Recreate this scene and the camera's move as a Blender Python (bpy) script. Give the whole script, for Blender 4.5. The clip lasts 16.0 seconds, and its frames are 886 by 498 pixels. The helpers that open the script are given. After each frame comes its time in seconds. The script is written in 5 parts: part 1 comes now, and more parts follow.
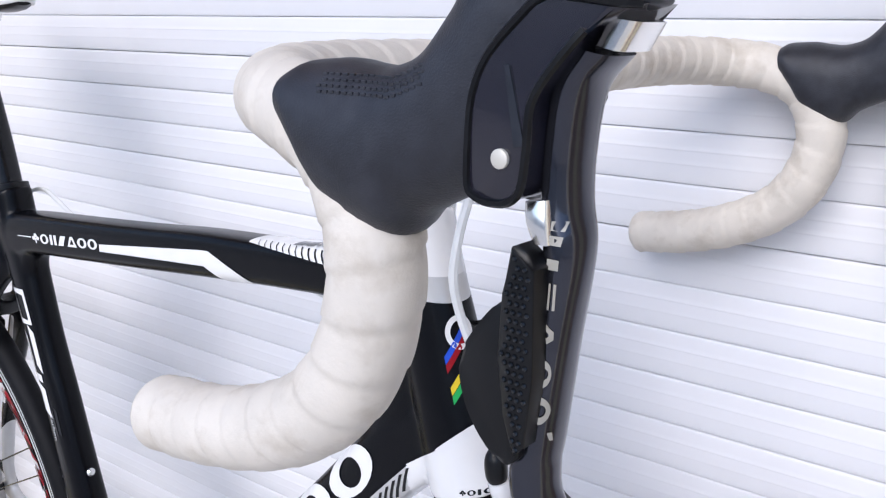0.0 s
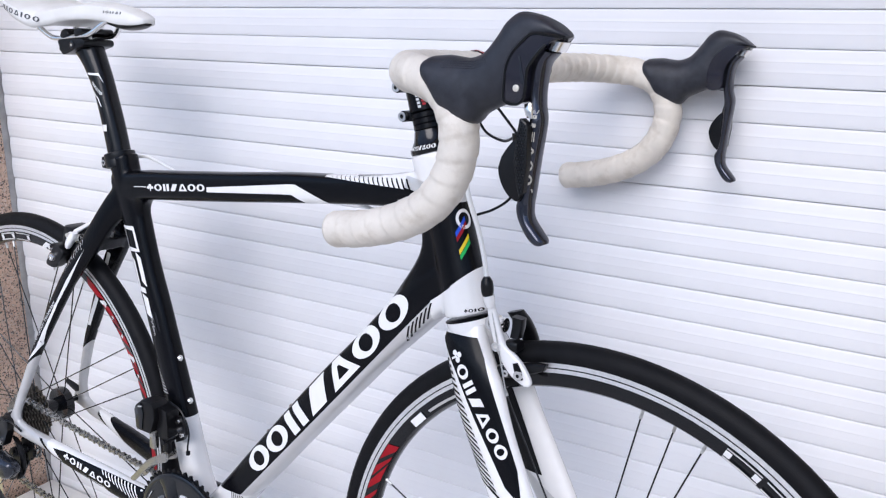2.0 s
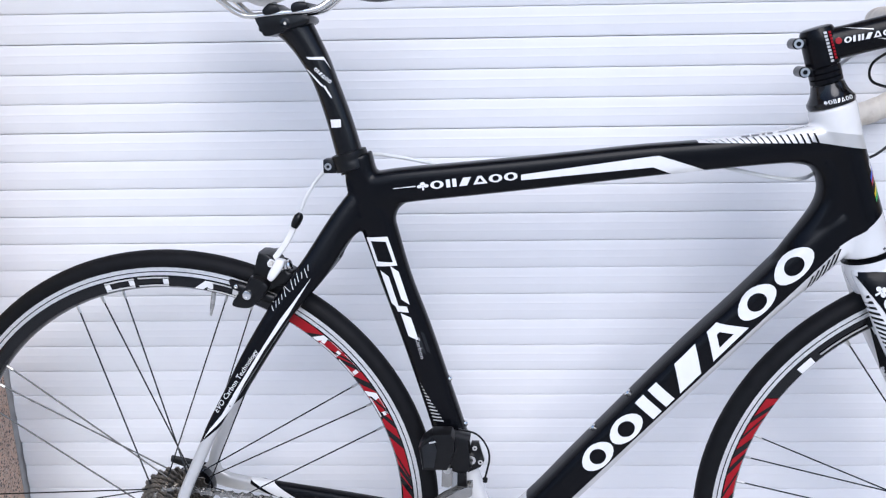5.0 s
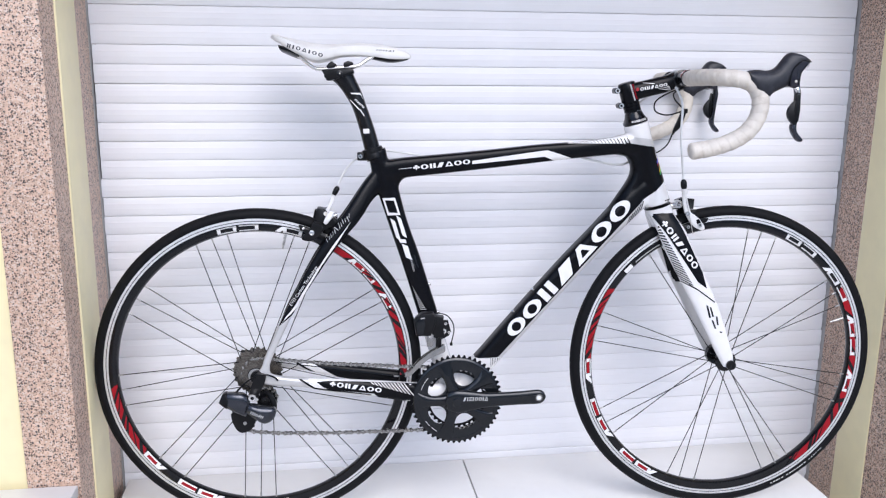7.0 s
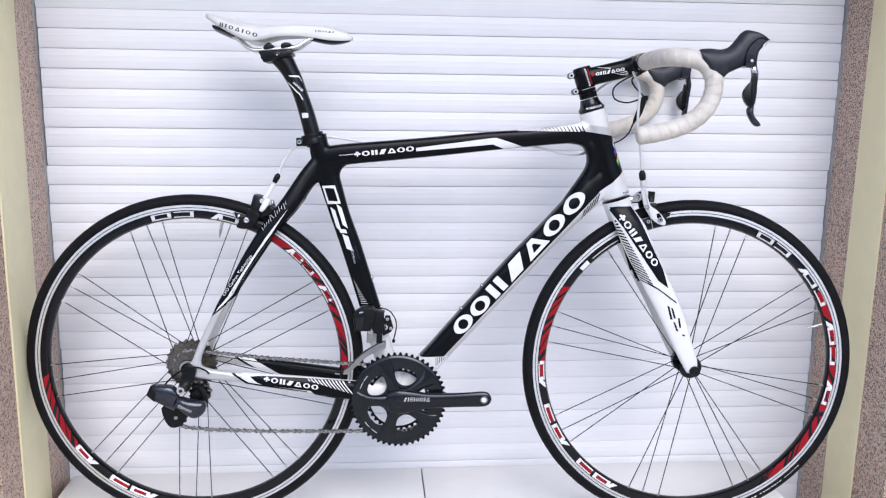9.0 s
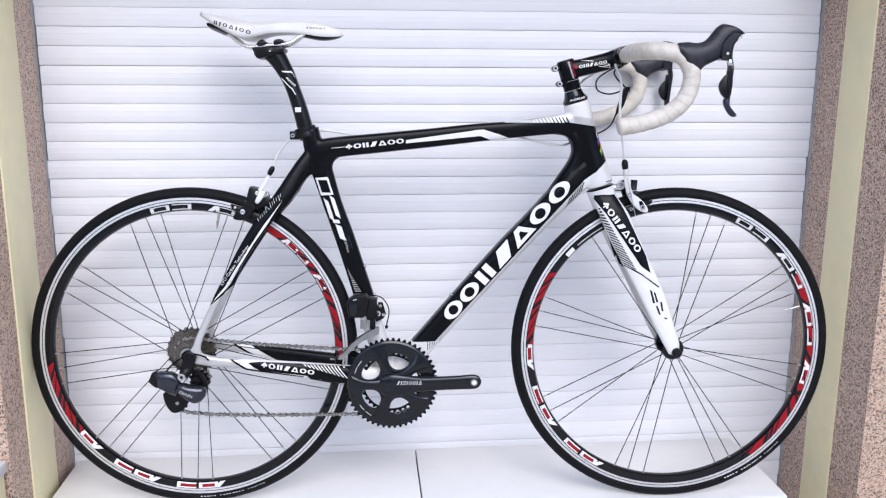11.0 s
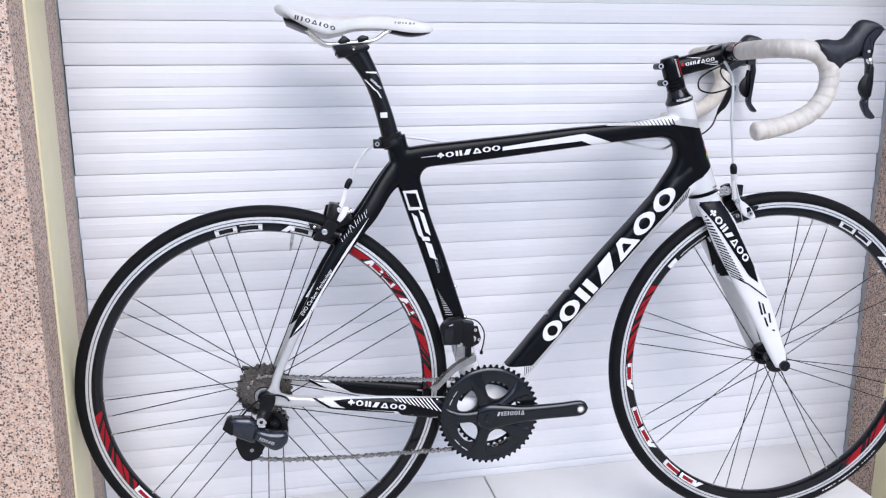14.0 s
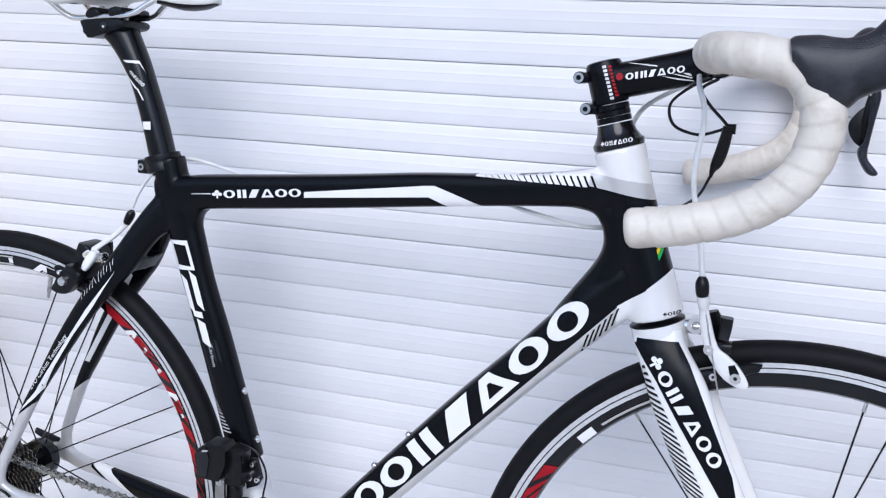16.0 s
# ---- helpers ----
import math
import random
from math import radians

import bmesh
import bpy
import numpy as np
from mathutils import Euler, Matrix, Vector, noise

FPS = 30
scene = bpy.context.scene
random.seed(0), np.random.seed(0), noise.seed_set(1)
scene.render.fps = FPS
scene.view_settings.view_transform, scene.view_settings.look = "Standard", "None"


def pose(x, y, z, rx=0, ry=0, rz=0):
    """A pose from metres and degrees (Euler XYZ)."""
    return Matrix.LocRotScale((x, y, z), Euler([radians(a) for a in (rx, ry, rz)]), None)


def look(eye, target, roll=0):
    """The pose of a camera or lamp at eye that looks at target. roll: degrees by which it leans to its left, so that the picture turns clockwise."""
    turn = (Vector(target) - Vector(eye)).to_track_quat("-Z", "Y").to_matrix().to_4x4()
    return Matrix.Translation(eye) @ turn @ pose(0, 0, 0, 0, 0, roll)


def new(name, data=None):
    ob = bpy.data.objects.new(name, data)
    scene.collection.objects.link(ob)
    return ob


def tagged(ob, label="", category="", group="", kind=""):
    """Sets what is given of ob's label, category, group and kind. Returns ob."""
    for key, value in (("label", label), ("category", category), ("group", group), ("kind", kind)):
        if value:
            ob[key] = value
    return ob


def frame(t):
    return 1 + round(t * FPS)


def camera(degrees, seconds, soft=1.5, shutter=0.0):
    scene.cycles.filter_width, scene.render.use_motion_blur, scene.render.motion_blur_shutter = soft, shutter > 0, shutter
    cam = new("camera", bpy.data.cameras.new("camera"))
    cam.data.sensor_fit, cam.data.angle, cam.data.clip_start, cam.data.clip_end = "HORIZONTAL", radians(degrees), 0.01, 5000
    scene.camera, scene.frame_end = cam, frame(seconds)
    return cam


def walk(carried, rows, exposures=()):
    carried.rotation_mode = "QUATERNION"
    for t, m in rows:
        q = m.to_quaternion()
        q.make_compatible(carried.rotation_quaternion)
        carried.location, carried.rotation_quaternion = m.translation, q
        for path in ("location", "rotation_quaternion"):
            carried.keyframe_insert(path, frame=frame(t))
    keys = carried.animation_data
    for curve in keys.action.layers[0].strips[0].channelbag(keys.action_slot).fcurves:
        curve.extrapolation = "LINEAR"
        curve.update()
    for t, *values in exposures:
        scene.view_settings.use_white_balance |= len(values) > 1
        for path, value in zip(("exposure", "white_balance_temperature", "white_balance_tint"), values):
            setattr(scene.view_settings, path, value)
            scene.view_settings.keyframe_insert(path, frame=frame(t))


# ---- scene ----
cam = camera(55.0, 16.0, soft=1.2)
PATH = [
    (0, (0.737, -0.435, 0.984), (-0.381, 1.118, 0.403), -0.9),
    (0.5, (0.755, -0.515, 1.011), (-0.246, 1.124, 0.452), -0.7),
    (1, (0.773, -0.576, 1.016), (-0.169, 1.102, 0.47), -0.4),
    (1.5, (0.794, -0.663, 1.01), (-0.153, 1.016, 0.475), 0.3),
    (2, (0.899, -0.81, 0.995), (-0.091, 0.844, 0.463), 0.4),
    (2.5, (0.952, -0.927, 1.005), (-0.022, 0.731, 0.454), 0.6),
    (3, (0.838, -0.975, 0.992), (-0.037, 0.733, 0.43), 0.5),
    (3.5, (0.63, -1.001, 0.986), (-0.086, 0.772, 0.4), 0.1),
    (4, (0.418, -0.952, 0.967), (-0.085, 0.891, 0.374), -0.4),
    (4.5, (0.191, -0.934, 0.972), (-0.082, 0.957, 0.381), -1.0),
    (6.8, (-0.262, -1.722, 0.975), (0.047, 0.205, 0.537), 0.3),
    (7, (-0.262, -1.762, 0.98), (0.034, 0.167, 0.543), 0.6),
    (7.5, (-0.178, -1.854, 0.971), (0.059, 0.087, 0.553), 1.1),
    (8, (-0.076, -1.897, 0.952), (0.117, 0.052, 0.543), 1.4),
    (8.5, (-0.036, -1.804, 0.912), (0.129, 0.152, 0.525), 1.1),
    (8.7, (-0.032, -1.715, 0.896), (0.136, 0.242, 0.518), 1.0),
    (11, (-0.022, -1.775, 0.914), (0.16, 0.173, 0.502), 0.3),
    (11.5, (-0.038, -1.787, 0.909), (0.166, 0.159, 0.495), -0.2),
    (12, (-0.129, -1.769, 0.913), (0.139, 0.17, 0.5), -0.5),
    (12.5, (-0.269, -1.69, 0.914), (0.091, 0.231, 0.487), -0.9),
    (13, (-0.36, -1.647, 0.91), (0.05, 0.261, 0.474), -1.1),
    (13.5, (-0.395, -1.617, 0.929), (0.048, 0.281, 0.48), -0.7),
    (14, (-0.376, -1.544, 0.945), (0.034, 0.36, 0.493), -0.0),
    (14.5, (-0.201, -1.359, 0.943), (0.075, 0.568, 0.485), 0.8),
    (15, (-0.006, -1.185, 0.952), (0.067, 0.762, 0.498), 2.0),
    (15.5, (0.209, -0.965, 0.952), (-0.035, 0.96, 0.469), 2.1),
    (16, (0.481, -0.91, 0.957), (-0.041, 0.956, 0.464), 2.2),
]
walk(cam, [(t, look(eye, target, roll)) for t, eye, target, roll in PATH], [(0, 0.57, 6250, 14), (0.5, 0.66, 6350, 14), (1, 0.66, 6380, 14), (1.5, 0.59, 6300, 14), (2.5, 0.42, 6100, 13), (4.5, 0.46, 5980, 12), (6.8, 0.48, 6250, 14), (13.5, 0.49, 6250, 14), (14.5, 0.42, 6050, 13), (16, 0.43, 5950, 12)])

# sky and sun: bright open sky over the added walls, a broad soft sun from the front and above
world = bpy.data.worlds.new("open_sky")
scene.world = world
world.use_nodes = True
wn = world.node_tree.nodes
sky = wn.new("ShaderNodeTexSky")
sky.sky_type, sky.sun_disc = "NISHITA", False
SUN_FROM = Vector((0.09, -0.75, 0.62)).normalized()
sky.sun_elevation = math.asin(SUN_FROM.z)
sky.sun_rotation = math.atan2(SUN_FROM.x, SUN_FROM.y)
sky.air_density, sky.dust_density, sky.ozone_density = 1.0, 1.0, 1.0
wn["Background"].inputs["Strength"].default_value = 0.15
world.node_tree.links.new(sky.outputs[0], wn["Background"].inputs["Color"])
sun = new("sun", bpy.data.lights.new("sun", "SUN"))
sun.data.energy, sun.data.angle, sun.data.color = 1.45, radians(42), (1.0, 0.98, 0.96)
sun.matrix_world = look(SUN_FROM * 10, (0, 0, 0))
CEILING = 2.9


# ---- materials ----
def material(name, colour, rough=0.5, metal=0.0, coat=0.0, vary=0.08, scale=60.0, bump=0.0, bump_scale=400.0,
             second=None, second_scale=12.0, second_amount=0.5, spec=0.5):
    """A surface with variation at two scales, an optional second colour in patches, and a fine relief."""
    m = bpy.data.materials.new(name)
    m.use_nodes = True
    nodes, links = m.node_tree.nodes, m.node_tree.links
    b = nodes["Principled BSDF"]
    b.inputs["Metallic"].default_value, b.inputs["Roughness"].default_value = metal, rough
    b.inputs["Coat Weight"].default_value, b.inputs["Coat Roughness"].default_value = coat, 0.08
    b.inputs["Specular IOR Level"].default_value = spec
    co = nodes.new("ShaderNodeTexCoord")
    n1 = nodes.new("ShaderNodeTexNoise")
    n1.inputs["Scale"].default_value, n1.inputs["Detail"].default_value = scale, 5
    links.new(co.outputs["Object"], n1.inputs["Vector"])
    ramp = nodes.new("ShaderNodeValToRGB")
    ramp.color_ramp.elements[0].position, ramp.color_ramp.elements[1].position = 0.3, 0.7
    ramp.color_ramp.elements[0].color = [c * (1 - vary) for c in colour] + [1]
    ramp.color_ramp.elements[1].color = [min(1, c * (1 + vary)) for c in colour] + [1]
    links.new(n1.outputs["Fac"], ramp.inputs["Fac"])
    out = ramp.outputs["Color"]
    if second:
        n2 = nodes.new("ShaderNodeTexNoise")
        n2.inputs["Scale"].default_value, n2.inputs["Detail"].default_value, n2.inputs["Roughness"].default_value = second_scale, 6, 0.6
        links.new(co.outputs["Object"], n2.inputs["Vector"])
        r2 = nodes.new("ShaderNodeValToRGB")
        r2.color_ramp.elements[0].position, r2.color_ramp.elements[1].position = 0.52, 0.72
        r2.color_ramp.elements[0].color, r2.color_ramp.elements[1].color = (0, 0, 0, 1), (second_amount,) * 3 + (1,)
        links.new(n2.outputs["Fac"], r2.inputs["Fac"])
        mix = nodes.new("ShaderNodeMix")
        mix.data_type = "RGBA"
        links.new(r2.outputs["Color"], mix.inputs["Factor"])
        links.new(out, mix.inputs["A"])
        mix.inputs["B"].default_value = (*second, 1)
        out = mix.outputs["Result"]
    links.new(out, b.inputs["Base Color"])
    rr = nodes.new("ShaderNodeMapRange")
    rr.inputs["To Min"].default_value, rr.inputs["To Max"].default_value = rough * 0.85, min(1, rough * 1.15)
    links.new(n1.outputs["Fac"], rr.inputs["Value"])
    links.new(rr.outputs["Result"], b.inputs["Roughness"])
    if bump:
        nb = nodes.new("ShaderNodeTexNoise")
        nb.inputs["Scale"].default_value, nb.inputs["Detail"].default_value = bump_scale, 3
        links.new(co.outputs["Object"], nb.inputs["Vector"])
        bp = nodes.new("ShaderNodeBump")
        bp.inputs["Strength"].default_value, bp.inputs["Distance"].default_value = bump, 0.0006
        links.new(nb.outputs["Fac"], bp.inputs["Height"])
        links.new(bp.outputs["Normal"], b.inputs["Normal"])
    return m


def granite_material():
    """Pinkish polished granite: cream and rose ground, with scattered dark and rust grains."""
    m = material("granite", (0.60, 0.42, 0.31), 0.40, vary=0.22, scale=90, second=(0.46, 0.25, 0.16), second_scale=170, second_amount=0.8)
    nodes, links = m.node_tree.nodes, m.node_tree.links
    b = nodes["Principled BSDF"]
    co = nodes.new("ShaderNodeTexCoord")
    base = b.inputs["Base Color"].links[0].from_socket
    for size, share, reach, colour in ((240, 0.45, 0.46, (0.66, 0.54, 0.45)), (230, 0.56, 0.43, (0.045, 0.038, 0.036)), (340, 0.58, 0.42, (0.16, 0.09, 0.07))):
        warp = nodes.new("ShaderNodeTexNoise")
        warp.inputs["Scale"].default_value = size * 1.6
        links.new(co.outputs["Object"], warp.inputs["Vector"])
        push = nodes.new("ShaderNodeVectorMath")
        push.operation = "MULTIPLY_ADD"
        push.inputs[1].default_value = (1.1 / size,) * 3
        links.new(warp.outputs["Color"], push.inputs[0])
        links.new(co.outputs["Object"], push.inputs[2])
        v = nodes.new("ShaderNodeTexVoronoi")
        v.inputs["Scale"].default_value = size
        links.new(push.outputs[0], v.inputs["Vector"])
        tell = nodes.new("ShaderNodeSeparateColor")
        links.new(v.outputs["Color"], tell.inputs[0])
        pick = nodes.new("ShaderNodeMath")
        pick.operation = "GREATER_THAN"
        pick.inputs[1].default_value = share
        links.new(tell.outputs[0], pick.inputs[0])
        near = nodes.new("ShaderNodeMapRange")
        near.inputs["From Min"].default_value, near.inputs["From Max"].default_value = reach + 0.08, reach - 0.08
        links.new(v.outputs["Distance"], near.inputs["Value"])
        both = nodes.new("ShaderNodeMath")
        both.operation = "MULTIPLY"
        links.new(pick.outputs[0], both.inputs[0])
        links.new(near.outputs["Result"], both.inputs[1])
        mix = nodes.new("ShaderNodeMix")
        mix.data_type = "RGBA"
        links.new(both.outputs[0], mix.inputs["Factor"])
        links.new(base, mix.inputs["A"])
        mix.inputs["B"].default_value = (*colour, 1)
        base = mix.outputs["Result"]
    links.new(base, b.inputs["Base Color"])
    return m


BLACK = material("satin_black_carbon", (0.0030, 0.0032, 0.0045), 0.25, coat=0.0, vary=0.10, scale=300, spec=0.17)
GLOSS_BLACK = material("gloss_black", (0.005, 0.005, 0.006), 0.15, coat=0.25, vary=0.1, spec=0.3)
WEAVE = material("carbon_weave", (0.0055, 0.0055, 0.0065), 0.24, coat=0.15, vary=0.6, scale=900, spec=0.22)
WHITE = material("gloss_white_paint", (0.80, 0.785, 0.765), 0.22, coat=0.4, vary=0.02)
SILVER = material("pale_silver_paint", (0.56, 0.55, 0.535), 0.30, metal=0.25, coat=0.3, vary=0.04)
TAPE = material("off_white_bar_tape", (0.665, 0.612, 0.535), 0.55, vary=0.06, scale=60, bump=0.25, bump_scale=700,
                second=(0.46, 0.395, 0.315), second_scale=46, second_amount=0.6)
HOOD = material("black_hood_rubber", (0.020, 0.0212, 0.0275), 0.42, spec=0.40, vary=0.25, scale=120, bump=0.3, bump_scale=1500,
                second=(0.042, 0.042, 0.049), second_scale=30, second_amount=0.4)
TYRE = material("black_tyre_rubber", (0.0045, 0.0045, 0.0055), 0.58, vary=0.3, scale=70, bump=0.5, bump_scale=900,
                second=(0.012, 0.012, 0.012), second_scale=25, second_amount=0.3, spec=0.16)
ALU = material("brushed_aluminium", (0.80, 0.79, 0.78), 0.40, metal=0.75, vary=0.08, scale=200)
CHROME = material("polished_steel", (0.86, 0.85, 0.83), 0.20, metal=1.0, vary=0.04)
STEEL = material("worn_steel", (0.56, 0.55, 0.53), 0.38, metal=0.9, vary=0.25, scale=250, second=(0.10, 0.09, 0.08), second_scale=120, second_amount=0.6)
GREY = material("dark_grey_anodised", (0.0125, 0.0145, 0.0175), 0.19, coat=0.45, metal=0.5, spec=0.4, vary=0.12, scale=80)
GUN = material("gunmetal_lever", (0.065, 0.067, 0.082), 0.13, metal=0.85, vary=0.08)
PLASTIC = material("black_plastic", (0.0045, 0.0045, 0.0052), 0.32, vary=0.2, scale=150, spec=0.28)
RED = material("red_decal", (0.30, 0.004, 0.010), 0.35, coat=0.05, spec=0.25, vary=0.06)
BLUE = material("blue_decal", (0.01, 0.07, 0.55), 0.3, vary=0.05)
YELLOW = material("yellow_decal", (0.75, 0.55, 0.01), 0.3, vary=0.05)
GREEN = material("green_decal", (0.01, 0.40, 0.08), 0.3, vary=0.05)
WHITE_HOUSING = material("white_cable_housing", (0.74, 0.74, 0.72), 0.4, vary=0.04)
SADDLE = material("white_saddle_leather", (0.77, 0.755, 0.72), 0.48, vary=0.04, scale=40, bump=0.25, bump_scale=900,
                  second=(0.60, 0.57, 0.53), second_scale=22, second_amount=0.4)
SHUTTER = material("white_painted_shutter", (0.775, 0.775, 0.795), 0.46, vary=0.02, scale=9, bump=0.03, bump_scale=40,
                   second=(0.74, 0.74, 0.76), second_scale=7, second_amount=0.35, spec=0.35)
LAMINATE = material("white_laminate", (0.82, 0.81, 0.785), 0.32, vary=0.012, scale=14, second=(0.74, 0.72, 0.68), second_scale=16, second_amount=0.25)
BEIGE = material("beige_painted_metal", (0.86, 0.77, 0.47), 0.42, vary=0.03, scale=25, second=(0.75, 0.67, 0.44), second_scale=10, second_amount=0.3)
RAIL = material("grey_guide_rail", (0.40, 0.39, 0.38), 0.5, metal=0.2, vary=0.15)
PAVING = material("pale_paving", (0.52, 0.50, 0.47), 0.75, vary=0.15, scale=6, bump=0.4, bump_scale=80, second=(0.33, 0.315, 0.30), second_scale=2)
CASSETTE = material("oily_sprocket_steel", (0.21, 0.19, 0.165), 0.30, metal=0.95, vary=0.35, scale=300, second=(0.05, 0.045, 0.04), second_scale=160, second_amount=0.8)
BRACKET = material("gloss_bracket", (0.013, 0.012, 0.019), 0.20, coat=0.35, vary=0.1)
KNUCKLE = material("grey_metallic_resin", (0.040, 0.044, 0.055), 0.20, metal=0.6, coat=0.4, vary=0.3, scale=120)
CAGE = material("polished_cage_steel", (0.46, 0.45, 0.43), 0.24, metal=1.0, vary=0.12, scale=60)
PRINT = material("dark_grey_print", (0.075, 0.075, 0.08), 0.4, vary=0.1)
CHAIN = material("roller_chain_steel", (0.42, 0.41, 0.39), 0.27, metal=1.0, vary=0.3, scale=200, second=(0.05, 0.045, 0.04), second_scale=260, second_amount=0.5)
PIN = material("pale_zinc", (0.60, 0.57, 0.50), 0.45, metal=0.2, vary=0.05)
LEVER_PRINT = material("pale_print", (0.34, 0.32, 0.275), 0.35, vary=0.05)
GRANITE = granite_material()


# ---- mesh tools ----
def catmull(rows, steps):
    """Rows of numbers, smoothed into steps pieces between each two."""
    p = np.array(rows, float)
    if steps <= 1:
        return p
    q = np.vstack([2 * p[0] - p[1], p, 2 * p[-1] - p[-2]])
    out = []
    for i in range(1, len(q) - 2):
        for t in np.linspace(0, 1, steps, endpoint=False):
            a, b, c, d = q[i - 1], q[i], q[i + 1], q[i + 2]
            out.append(0.5 * (2 * b + (c - a) * t + (2 * a - 5 * b + 4 * c - d) * t * t + (3 * b - a - 3 * c + d) * t ** 3))
    out.append(p[-1])
    return np.array(out)


def skin(bm, rings, closed=False, caps=True):
    made = [[bm.verts.new(v) for v in ring] for ring in rings]
    n = len(made[0])
    pairs = list(zip(made, made[1:])) + ([(made[-1], made[0])] if closed else [])
    for a, b in pairs:
        for i in range(n):
            bm.faces.new((a[i], a[(i + 1) % n], b[(i + 1) % n], b[i]))
    if caps and not closed:
        bm.faces.new(made[0][::-1])
        bm.faces.new(made[-1])
    return bm


def slab(stations, n=20, steps=5, power=2.3, bm=None):
    """A body through stations (x, z of one edge, x, z of the other, half width, middle y): a rounded section at each."""
    bm = bm or bmesh.new()
    rings = []
    for xa, za, xb, zb, hw, yc in catmull([s if len(s) == 6 else (*s, 0.0) for s in stations], steps):
        ring = []
        for k in range(n):
            a = 2 * math.pi * k / n
            c, s = math.cos(a), math.sin(a)
            u = math.copysign(abs(c) ** (2 / power), c)
            v = math.copysign(abs(s) ** (2 / power), s)
            ring.append(((xa + xb) / 2 + (xa - xb) / 2 * u, yc + hw * v, (za + zb) / 2 + (za - zb) / 2 * u))
        rings.append(ring)
    return skin(bm, rings)


def tube(path, r, n=12, steps=5, bm=None, caps=True):
    """A round tube along a path; r is one radius, or one for each point."""
    bm = bm or bmesh.new()
    rs = list(r) if hasattr(r, "__len__") else [r] * len(path)
    p = catmull([(*q, k) for q, k in zip(path, rs)], steps)
    rings, up = [], None
    for i in range(len(p)):
        d = Vector(p[min(i + 1, len(p) - 1)][:3]) - Vector(p[max(i - 1, 0)][:3])
        d.normalize()
        if up is None:
            up = d.orthogonal().normalized()
        up = (up - d * up.dot(d)).normalized()
        side = d.cross(up)
        rings.append([Vector(p[i][:3]) + (up * math.cos(2 * math.pi * k / n) + side * math.sin(2 * math.pi * k / n)) * p[i][3] for k in range(n)])
    return skin(bm, rings, caps=caps)


def rod(a, b, r, n=12, bm=None):
    return tube([a, b], r, n, 1, bm)


def lathe(profile, n=48, centre=(0, 0, 0), axis=(0, 1, 0), closed=False, bm=None):
    """Turns a profile of (radius, distance along the axis) round an axis."""
    bm = bm or bmesh.new()
    ax = Vector(axis).normalized()
    u = Vector((1, 0, 0)) if abs(ax.x) < 0.9 else Vector((0, 0, 1))
    u = (u - ax * u.dot(ax)).normalized()
    v = ax.cross(u)
    rings = []
    for r, h in profile:
        rings.append([Vector(centre) + ax * h + (u * math.cos(2 * math.pi * k / n) + v * math.sin(2 * math.pi * k / n)) * max(r, 1e-5) for k in range(n)])
    return skin(bm, rings, closed=closed, caps=not closed)


def block(x0, x1, y0, y1, z0, z1, bevel=0.0, bm=None):
    bm = bm or bmesh.new()
    made = bmesh.ops.create_cube(bm, size=1)["verts"]
    for v in made:
        v.co = ((x0 + x1) / 2 + v.co.x * (x1 - x0), (y0 + y1) / 2 + v.co.y * (y1 - y0), (z0 + z1) / 2 + v.co.z * (z1 - z0))
    if bevel:
        es = list({e for v in made for e in v.link_edges})
        bmesh.ops.bevel(bm, geom=es, offset=bevel, segments=2, affect="EDGES", profile=0.5)
    return bm


def plate(outline, y0, y1, bm=None):
    """A flat outline of (x, z), drawn out from y0 to y1."""
    bm = bm or bmesh.new()
    return skin(bm, [[(x, y0, z) for x, z in outline], [(x, y1, z) for x, z in outline]])


def solid(outline, y0, y1, round_=0.001):
    """A flat outline of (x, z) drawn out from y0 to y1, the rims of both faces rounded off."""
    bm = plate(outline, y0, y1)
    rims = {e for f in bm.faces if len({round(v.co.y, 6) for v in f.verts}) == 1 for e in f.edges}
    bmesh.ops.bevel(bm, geom=sorted(rims, key=lambda e: e.index), offset=round_, segments=2, affect="EDGES", profile=0.6)
    return bm


def soft(rows):
    """A closed outline rounded through its corners."""
    return [tuple(p) for p in catmull(rows + rows[:1], 3)][:-1]


def annulus(outer, inner, y0, y1, bm=None):
    """A flat ring between two outlines of the same number of points."""
    bm = bm or bmesh.new()
    rings = [[(x, y, z) for x, z in o] for o, y in ((outer, y0), (outer, y1), (inner, y1), (inner, y0))]
    return skin(bm, rings, closed=True)


def circle(cx, cz, r, n):
    return [(cx + r * math.cos(2 * math.pi * k / n), cz + r * math.sin(2 * math.pi * k / n)) for k in range(n)]


def toothed(cx, cz, r, depth, teeth):
    out = []
    for k in range(teeth * 4):
        rr = r - (0, depth * 0.15, depth, depth)[k % 4] if k % 4 else r
        a = 2 * math.pi * k / (teeth * 4)
        out.append((cx + rr * math.cos(a), cz + rr * math.sin(a)))
    return out


STEER = [None]


def part(name, bm, mat, parent, label="", sharp=38):
    """Links a bmesh as one mesh object under a thing or a part."""
    bmesh.ops.recalc_face_normals(bm, faces=bm.faces)
    for f in bm.faces:
        f.smooth = True
    for e in bm.edges:
        if len(e.link_faces) == 2 and e.calc_face_angle(0) > radians(sharp):
            e.smooth = False
    me = bpy.data.meshes.new(name)
    bm.to_mesh(me)
    bm.free()
    for m in mat if isinstance(mat, (list, tuple)) else [mat]:
        me.materials.append(m)
    ob = new(name, me)
    ob.parent = parent
    if STEER[0] and parent and parent.name == "bicycle":
        ob.matrix_basis = STEER[0]
    return tagged(ob, label=label)


